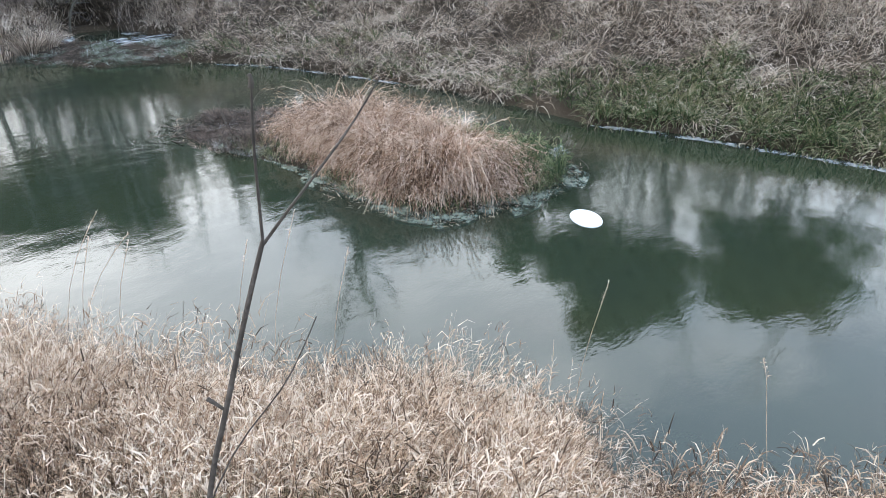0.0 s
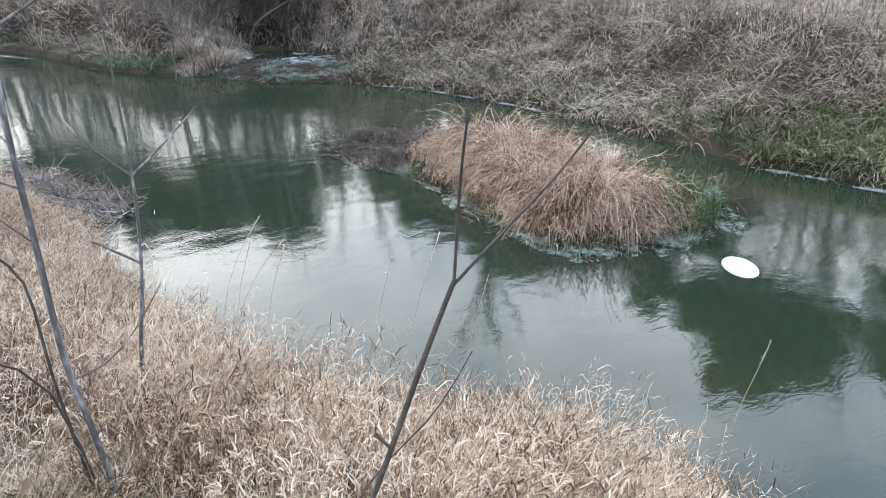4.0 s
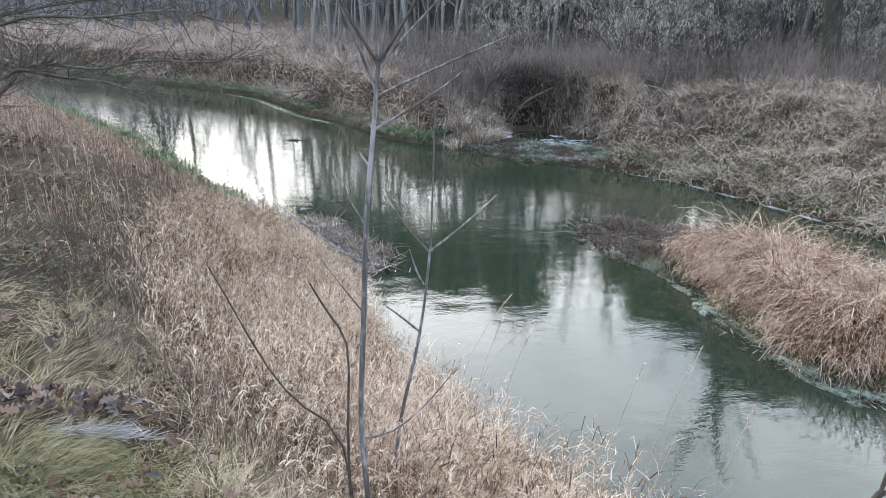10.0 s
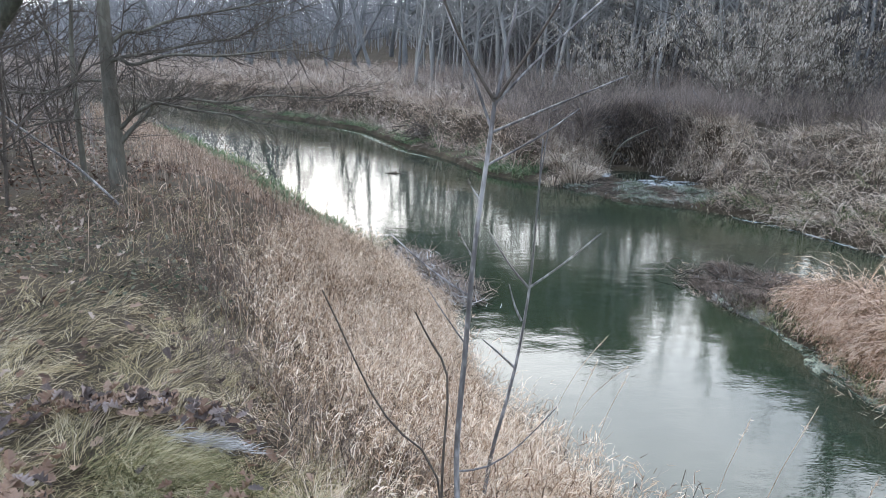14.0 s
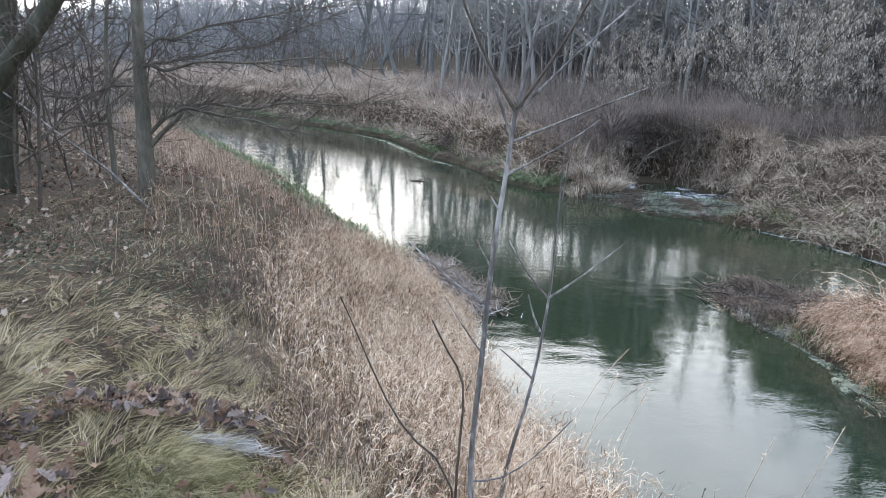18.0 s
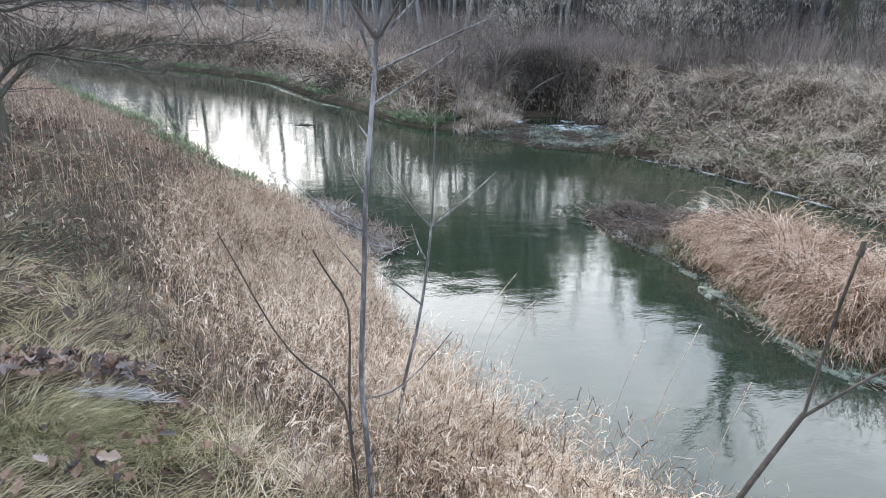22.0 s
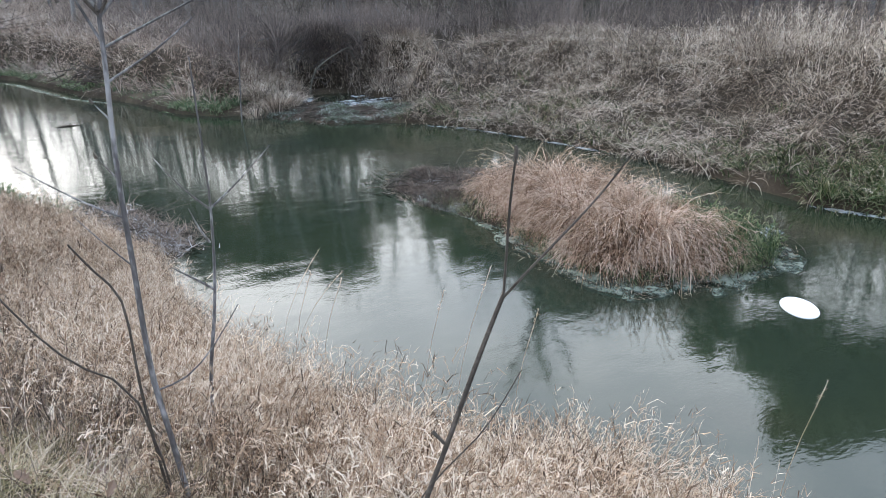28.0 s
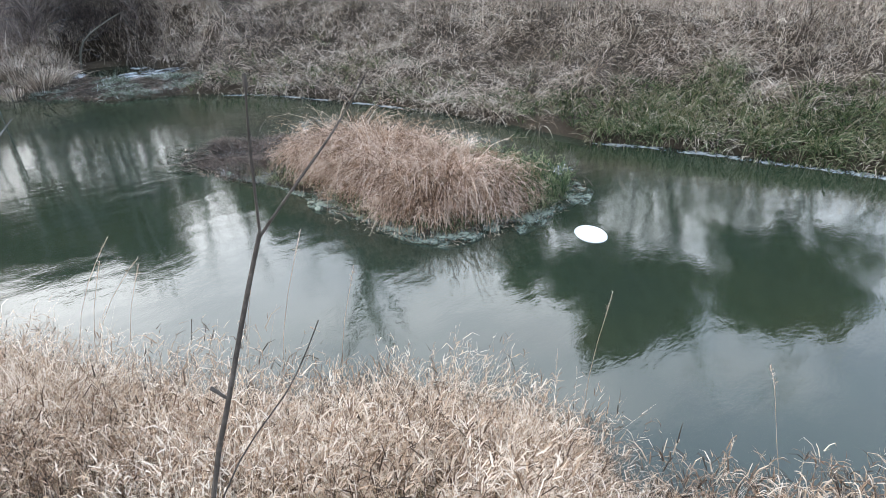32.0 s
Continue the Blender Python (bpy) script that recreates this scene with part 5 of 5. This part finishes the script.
def stick_pile(name, label, cx, cy, rx, ry, turn, count, ln, r, seed, lift=0.1, mat=None, steep=0.18):
    rs = np.random.RandomState(seed)
    e = tagged(new(name), label, "driftwood")
    c, s_ = math.cos(radians(turn)), math.sin(radians(turn))
    for k in range(count):
        u, w = rs.normal(0, 0.5, 2).clip(-1, 1)
        x, y = cx + c * u * rx - s_ * w * ry, cy + s_ * u * rx + c * w * ry
        a = radians(turn) + rs.normal(0, 0.9)
        z = max(0.0, float(height([x], [y])[0])) + rs.uniform(0, lift)
        d = np.array([math.cos(a), math.sin(a), rs.normal(0, steep)])
        p, rad = grow(rs, (x, y, z), d, ln * rs.uniform(0.4, 1.2), r * rs.uniform(0.5, 1.3), 4, 0.12, -0.02)
        v, f = tube(p, rad, 5)
        part("stick", mesh_from("stick", v, f, mat or M_DRIFT, smooth_faces=True), e)
    return e


stick_pile("driftwood_pile", "tangle of wet sticks stranded on the near shore", -0.45, 9.45, 1.15, 0.45, -58, 90, 0.6, 0.010, 1, 0.14)
stick_pile("driftwood_pile", "dark sticks and reeds caught at the head of the islet", 4.3, 9.4, 0.9, 0.9, 100, 70, 0.6, 0.012, 2, 0.14)
stick_pile("driftwood_pile", "dark debris on the bar before the foam pool", 4.2, 16.0, 2.0, 0.9, -10, 110, 0.6, 0.011, 3, 0.12)
stick_pile("driftwood_pile", "thin branches washed round the downstream tip of the islet", 7.3, 4.9, 0.6, 0.3, 40, 24, 0.5, 0.006, 4, 0.12)
stick_pile("root_tangle", "dark roots and branches hanging from the undercut bank", -1.5, 23.9, 1.3, 0.45, 118, 70, 1.1, 0.022, 5, 0.55, M_TWIG, 0.4)
stick_pile("root_tangle", "dark roots under the overhanging bank above the pool", 5.0, 20.3, 2.2, 0.5, 5, 46, 1.1, 0.02, 6, 0.75, M_SAPLING, 0.5)

rs = np.random.RandomState(63)
n = 1300
x = rs.uniform(3.7, 6.3, n)
y = 19.1 + 1.5 * np.sqrt(np.clip(1 - ((x - 5.0) / 1.3) ** 2, 0, 1)) + rs.normal(0.08, 0.14, n)
z = rs.uniform(0.85, 1.6, n) + 0.1 * waves(x, y, 1.3, 71)
stuff("overhang_brush", [ribbons(np.stack([x, y, z], 1), rs.uniform(0.25, 0.7, n), 0.018, rs.normal(-1.57, 0.9, n), rs.uniform(0.7, 1.8, n), rs.uniform(0.5, 2.2, n), 4, rs, wind=3)]
      + [ribbons(np.stack([x, y, z], 1), rs.uniform(0.4, 1.3, n), 0.014, rs.uniform(0, 6.28, n), rs.uniform(0.1, 1.1, n), rs.uniform(0.0, 1.2, n), 4, rs, wind=3) for k in range(3)],
      M_BRUSH, "brown twigs and dead grass hanging over the undercut bank", "brush")
x, y, d = scatter(rs, 900, 3.0, 8.2, 19.6, 22.2, lambda x, y, s, d, u: (s == 2) & (height(x, y) > 0.45) & (u < 0.35 + 0.65 * smooth(-0.2, 0.4, waves(x, y, 1.2, 72))))
stuff("overhang_grass", tussocks(rs, x, y, 16, 0.6, 0.013, 0.16, flow=(-0.2, -1.1), segs=4, lean=(0.2, 1.3)), M_FAR, "faded grass drooping over the undercut bank", "grass")
# tan tussock mounds at the upstream side of the pool
for tx, ty, many, tall in ((3.15, 17.0, 420, 0.75), (3.55, 17.5, 300, 0.7), (2.55, 16.9, 160, 0.4), (2.85, 17.9, 300, 0.75)):
    a, r = rs.uniform(0, 6.28, many), 0.3 * np.sqrt(rs.uniform(0, 1, many))
    x, y = tx + r * np.cos(a), ty + r * np.sin(a)
    v, f = ribbons(np.stack([x, y, np.maximum(height(x, y), 0.0) - 0.02], 1), tall * rs.uniform(0.6, 1.15, many), 0.012, a, rs.uniform(0.05, 0.5, many), rs.uniform(0.8, 2.1, many), 4, rs)
    tagged(new("grass_tussock", mesh_from("grass_tussock", v, f, M_FAR)), "drooping tan grass tussock on the shore beside the pool", "grass tussock", "tussocks by the pool", kind="stuff")

# the low bar before the pool, the head of the islet and the shore mat
x, y, d = scatter(rs, 5000, 2.2, 7.2, 14.2, 18.0, lambda x, y, s, d, u: (s == 2) & (np.hypot((x - 4.4) / 2.2, (y - 16.0) / 1.6) < 1) & (height(x, y) > -0.04) & (u < smooth(-0.1, 0.5, waves(x, y, 0.9, 56))))
stuff("bar_plants", tussocks(rs, x, y, 12, 0.16, 0.016, 0.1, segs=2, lean=(0.3, 1.4)), M_GREYGREEN, "low frosted green plants on the bar before the pool", "plants")
x, y, d = scatter(rs, 5000, 2.2, 7.2, 14.2, 18.4, lambda x, y, s, d, u: (s == 2) & (np.hypot((x - 4.4) / 2.4, (y - 16.2) / 1.9) < 1) & (u < 0.7 * smooth(0.2, -0.4, waves(x, y, 0.9, 56))))
stuff("bar_debris", tussocks(rs, x, y, 12, 0.26, 0.013, 0.14, segs=2, lean=(0.9, 1.6)), M_WEED, "dark rotting reeds and twigs on the bar", "litter")
x, y, d = scatter(rs, 6500, 3.4, 5.8, 7.9, 10.6, lambda x, y, s, d, u: (s == 3) & (y + 0.25 * x > 9.2) & (u < 0.35 + 0.65 * smooth(-0.2, 0.4, waves(x, y, 0.6, 57))))
stuff("islet_head_debris", tussocks(rs, x, y, 12, 0.2, 0.010, 0.1, segs=2, lean=(0.2, 1.5)), M_WEED, "dark matted reeds heaped at the head of the islet", "litter")
x, y, d = scatter(rs, 15000, 3.3, 7.6, 4.1, 10.6, lambda x, y, s, d, u: (((s == 3) & (d < 0.42)) | ((s == 0) & (d < 0.1) & (dist_line(x, y, ISLE, True) < 0.12))) & (u < smooth(-0.25, 0.45, waves(x, y, 0.7, 58))))
stuff("islet_shore_plants", tussocks(rs, x, y, 14, 0.065, 0.007, 0.06, segs=2, lean=(0.4, 1.5)), M_GREYGREEN, "frosted grey-green plants along the edge of the islet", "plants")
n = 2600
t = rs.uniform(0, 1, n)
x, y = 0.25 - 1.1 * t + rs.normal(0, 0.16, n), 8.2 + 2.0 * t + rs.normal(0, 0.16, n)
z = np.maximum(0.01, height(x, y)) + rs.uniform(0, 0.10, n)
stuff("shore_mat", [ribbons(np.stack([x, y, z], 1)[:1500], rs.uniform(0.12, 0.45, 1500), 0.010, rs.normal(2.0, 0.8, 1500), rs.uniform(1.2, 1.6, 1500), rs.uniform(-0.2, 0.3, 1500), 3, rs)], M_WEED, "dark wet reed mat stranded on the near shore", "litter")
x, y, d = scatter(rs, 6000, 3.3, 5.4, 8.0, 10.6, lambda x, y, s, d, u: (s == 3) & (u < smooth(-0.1, 0.4, waves(x, y, 0.5, 65))))
stuff("frosted_debris", tussocks(rs, x, y, 10, 0.13, 0.012, 0.08, segs=2, lean=(0.6, 1.5)), M_FROST, "bleached scraps among the islet head's dark debris", "litter")
n = 2600
x, y = 0.25 - 1.1 * t + rs.normal(0, 0.16, n), 8.2 + 2.0 * t + rs.normal(0, 0.16, n)
stuff("frosted_reeds", [ribbons(np.stack([x - 0.12, y - 0.12, z], 1)[1500:], rs.uniform(0.06, 0.22, n - 1500), 0.008, rs.normal(2.0, 1.0, n - 1500), rs.uniform(1.0, 1.6, n - 1500), rs.uniform(-0.2, 0.3, n - 1500), 3, rs)], M_FROST, "bleached broken reeds on the near shore", "litter")

e = tagged(new("fallen_branch"), "bent bare branch propped over the foam pool", "branch")
limb_part("limb", [(4.6, 19.5, -0.1), (4.634, 19.5, 0.246), (4.805, 19.5, 0.773), (5.325, 19.6, 1.08), (5.979, 19.7, 1.372), (6.6, 19.9, 1.5)], 0.036, 0.018, e, M_BARK, 7)
limb_part("limb", [(5.985, 19.7, 1.35), (6.15, 19.5, 0.95), (6.256, 19.4, 0.5)], 0.02, 0.012, e, M_BARK, 6)
e = tagged(new("upright_stick"), "thin grey stick standing in the river by the far shore", "stick")
limb_part("stick", [(2.10, 16.45, -0.3), (2.13, 16.45, 0.3), (2.2, 16.47, 1.0), (2.28, 16.5, 1.83)], 0.02, 0.012, e, M_SAPLING, 6)
e = tagged(new("snag"), "low wet branch stub breaking the river surface", "driftwood")
limb_part("stub", [(-2.3, 17.95, -0.06), (-2.0, 17.95, 0.015), (-1.75, 17.98, 0.01), (-1.2, 18.0, -0.05)], 0.032, 0.015, e, M_DRIFT, 7)
limb_part("knot", [(-1.85, 17.96, 0.0), (-1.83, 17.97, 0.05), (-1.8, 17.98, 0.09)], 0.03, 0.012, e, M_DRIFT, 6)

rs = np.random.RandomState(77)
flecks = []
for cx, cy, sx, sy, n in ((3.6, 9.3, 0.5, 0.8, 700), (4.3, 9.6, 0.5, 0.5, 900), (-0.1, 9.1, 0.5, 0.6, 1100), (0.25, 8.0, 0.25, 0.6, 300), (4.3, 15.6, 1.2, 0.6, 700), (7.3, 4.8, 0.4, 0.3, 300), (5.6, 4.5, 0.9, 0.15, 500), (4.4, 5.6, 0.2, 0.9, 500)):
    x, y = rs.normal(cx, sx, n), rs.normal(cy, sy, n)
    z = np.maximum(0.004, height(x, y) + 0.01)
    side, far = land(x, y)
    k = (z < 0.4) & ((side != 0) | (far < 0.22))
    n = int(k.sum())
    flecks.append(ribbons(np.stack([x[k], y[k], z[k]], 1), rs.uniform(0.03, 0.13, n), rs.uniform(0.003, 0.008, n), rs.normal(2.0, 1.2, n), 1.5, rs.uniform(-0.1, 0.15, n), 2, rs))
stuff("dark_litter", flecks[0:2] + flecks[4:5], M_BRUSH, "dark wet reeds and bark afloat by the shores", "litter")
stuff("floating_litter", flecks[2:] + [(v + np.array([0.03, 0.05, 0.006]), f) for v, f in flecks[:2] if True][:1], M_FINE, "broken reed stems and bleached litter afloat by the shores", "litter")

# ---------------------------------------------------------------- leaves on the ground
LEAF_OUT = [(0, 0.01), (0.25, 0.25), (0.42, 0.14), (0.65, 0.28), (1.0, 0.01)]


LOBED = [(0.0, 0.01), (0.16, 0.05), (0.22, 0.18), (0.34, 0.11), (0.42, 0.26), (0.54, 0.15), (0.64, 0.27), (0.76, 0.14), (0.84, 0.17), (1.0, 0.01)]


def leaf_template(curl, outline):
    v = []
    for x, w in outline:
        v += [(x - 0.5, w, curl * w * w * 4 + 0.25 * curl * x * x), (x - 0.5, 0, 0.25 * curl * x * x), (x - 0.5, -w, curl * w * w * 4 + 0.25 * curl * x * x)]
    f = []
    for k in range(len(outline) - 1):
        f += [(3 * k, 3 * k + 1, 3 * k + 4, 3 * k + 3), (3 * k + 1, 3 * k + 2, 3 * k + 5, 3 * k + 4)]
    return np.array(v, float), np.array(f)


def strewn(rs, x, y, z, size, curl=0.5, outline=LEAF_OUT, tilt=0.45):
    tv, tf = leaf_template(curl, outline)
    n = len(x)
    out = []
    e = np.stack([rs.normal(0, tilt, n), rs.normal(0, tilt, n), rs.uniform(0, 6.28, n)], 1)
    ca, sa, cb, sb, cc, sc = np.cos(e[:, 0]), np.sin(e[:, 0]), np.cos(e[:, 1]), np.sin(e[:, 1]), np.cos(e[:, 2]), np.sin(e[:, 2])
    R = np.empty((n, 3, 3))
    R[:, 0] = np.stack([cc * cb, cc * sb * sa - sc * ca, cc * sb * ca + sc * sa], 1)
    R[:, 1] = np.stack([sc * cb, sc * sb * sa + cc * ca, sc * sb * ca - cc * sa], 1)
    R[:, 2] = np.stack([-sb, cb * sa, cb * ca], 1)
    v = np.einsum("nij,kj->nki", R, tv) * np.asarray(size).reshape(-1, 1, 1) + np.stack([x, y, z], 1)[:, None]
    return v.reshape(-1, 3), (tf[None] + (np.arange(n) * len(tv))[:, None, None]).reshape(-1, 4)


rs = np.random.RandomState(91)
x, y, d = scatter(rs, 36000, -12, 1.0, 0.5, 18, lambda x, y, s, d, u: (s == 1) & (d > 2.2) & (u < 0.10 + 0.7 * smooth(2.9, 4.2, d + 0.7 * waves(x, y, 1.5, 40)) * smooth(2.2, 3.4, y)))
n = len(x)
stuff("leaf_litter", [strewn(rs, x, y, height(x, y) + rs.uniform(0.01, 0.09, n), rs.uniform(0.035, 0.085, n), 0.6)], M_LITTER, "brown fallen leaves strewn under the bare trees", "leaves")


x, y = rs.normal(-3.7, 0.8, 1100), rs.normal(4.5, 0.5, 1100)
x, y = np.concatenate([x, rs.normal(-2.0, 0.25, 160)]), np.concatenate([y, rs.normal(4.0, 0.3, 160)])
n = len(x)
stuff("ground_ivy", [strewn(rs, x, y, height(x, y) + rs.uniform(0.01, 0.14, n), rs.uniform(0.022, 0.048, n), 0.4)], M_IVY, "low dark green ivy among the fallen leaves", "plants")


def leaf_heap(name, label, spots, seed, mat, size=(0.07, 0.13), lift=0.07):
    rs = np.random.RandomState(seed)
    e = tagged(new(name), label, "leaves")
    for cx, cy, sx, sy, n in spots:
        for k in range(n):
            x, y = rs.normal(cx, sx), rs.normal(cy, sy)
            z = float(height([x], [y])[0]) + 0.045 + rs.uniform(0, lift)
            v, f = strewn(rs, np.array([x]), np.array([y]), np.array([z]), np.array([rs.uniform(*size)]), rs.uniform(0.4, 1.6), LOBED, 0.4)
            part("leaf", mesh_from("leaf", v, f, mat[rs.randint(len(mat))]), e)
    return e


M_PALELEAF = blade_material("pale_leaf_back", [(0.0, (0.20, 0.145, 0.12)), (1.0, (0.44, 0.36, 0.325))], through_light=0.1)
M_DARKLEAF = blade_material("wet_dark_leaf", [(0.0, (0.03, 0.03, 0.03)), (1.0, (0.14, 0.10, 0.085))], through_light=0.0)
leaf_heap("leaf_pile", "long heap of brown and pale curled leaves on the path", [(-1.2, 2.36, 0.17, 0.045, 110), (-1.62, 2.37, 0.14, 0.05, 80), (-1.95, 2.2, 0.1, 0.06, 50)], 1, [M_LITTER, M_PALELEAF, M_DARKLEAF, M_LITTER, M_LITTER, M_DARKLEAF, M_DARKLEAF], (0.045, 0.09), 0.05)
leaf_heap("leaf_pile", "heap of large brown leaves beside the path's turf", [(-1.66, 1.86, 0.16, 0.1, 55), (-1.3, 1.72, 0.16, 0.07, 22)], 2, [M_LITTER, M_LITTER, M_LITTER, M_LITTER, M_LITTER, M_PALELEAF, M_DARKLEAF], (0.06, 0.10), 0.04)
leaf_heap("leaf_scatter", "few dry leaves caught in the matted turf", [(-0.55, 1.95, 0.3, 0.12, 16), (-0.75, 1.75, 0.3, 0.1, 10), (-1.4, 3.0, 0.5, 0.3, 22)], 3, [M_LITTER, M_LITTER, M_LITTER, M_DARKLEAF], (0.05, 0.09), 0.04)
rs = np.random.RandomState(92)
n = 420
x, y = rs.normal(-0.97, 0.075, n), rs.normal(2.17, 0.022, n)
stuff("bleached_tuft", [ribbons(np.stack([x, y, height(x, y) + 0.05], 1), rs.uniform(0.05, 0.095, n), 0.003, rs.normal(-0.1, 0.4, n), rs.uniform(1.1, 1.5, n), 0.3, 2, rs)], M_FROST, "flattened tuft of white bleached grass on the path", "grass")

# ---------------------------------------------------------------- far bank's shrub and trunk
rs = np.random.RandomState(31)
shrub = tagged(new("leafy_shrub"), "large shrub hung with pale withered leaf clusters", "shrub")
base = np.array([9.2, 21.5, float(height([9.2], [21.5])[0])])
clusters = []
for k in range(16):
    a = rs.uniform(0, 6.28)
    pts, rad = grow(rs, base + rs.normal(0, 0.25, 3) * (1, 1, 0), (0.55 * math.cos(a), 0.55 * math.sin(a), 1.0), rs.uniform(3.0, 5.5), 0.035, 7, 0.14, -0.01)
    v, f = tube(pts, rad, 5)
    stem = part("stem", mesh_from("stem", v, f, M_BARK, smooth_faces=True), shrub)
    tw = twigs_along(rs, pts, 1.1, 0.012, 10, 0.0, 0.8)
    v, f = joined(tw)
    tagged(part("twig_spray", mesh_from("twig_spray", v, f, M_TWIG), stem), kind="stuff")
    q, m = 19, 22
    i = np.repeat(rs.uniform(2.0, 6.99, q), m)
    j = i.astype(int)
    c = pts[j] + (pts[j + 1] - pts[j]) * (i - j)[:, None] + np.repeat(rs.normal(0, 0.5, (q, 3)), m, 0) + rs.normal(0, 0.10, (q * m, 3))
    clusters.append(ribbons(c, rs.uniform(0.07, 0.16, q * m), rs.uniform(0.025, 0.05, q * m), rs.uniform(0, 6.28, q * m), rs.uniform(2.0, 3.1, q * m), 0.2, 2, rs))
v, f = joined(clusters)
tagged(part("foliage", mesh_from("foliage", v, f, M_LEAF), shrub, "pale hanging withered leaves"), kind="stuff")

shrub["group"] = "leafy shrubs"
for sx, sy, turn, size in ((13.6, 23.8, 130, 0.9), (5.8, 25.2, 250, 0.8), (17.6, 21.6, 40, 0.85), (11.2, 26.5, 310, 1.05)):
    ob = copy_thing(shrub, Matrix())
    ob.matrix_basis = Matrix.Translation((sx, sy, float(height([sx], [sy])[0]))) @ pose(0, 0, 0, 0, 0, turn) @ Matrix.Scale(size, 4) @ Matrix.Translation(tuple(-base))
oak = planted("oak_tree", *bare_tree(55, 14, 0.3, 0.3, 16, 0.1, 6, 9), "dark straight trunk behind the far bank reeds", M_MOSS)
stand(oak, 15.45, 19.95)
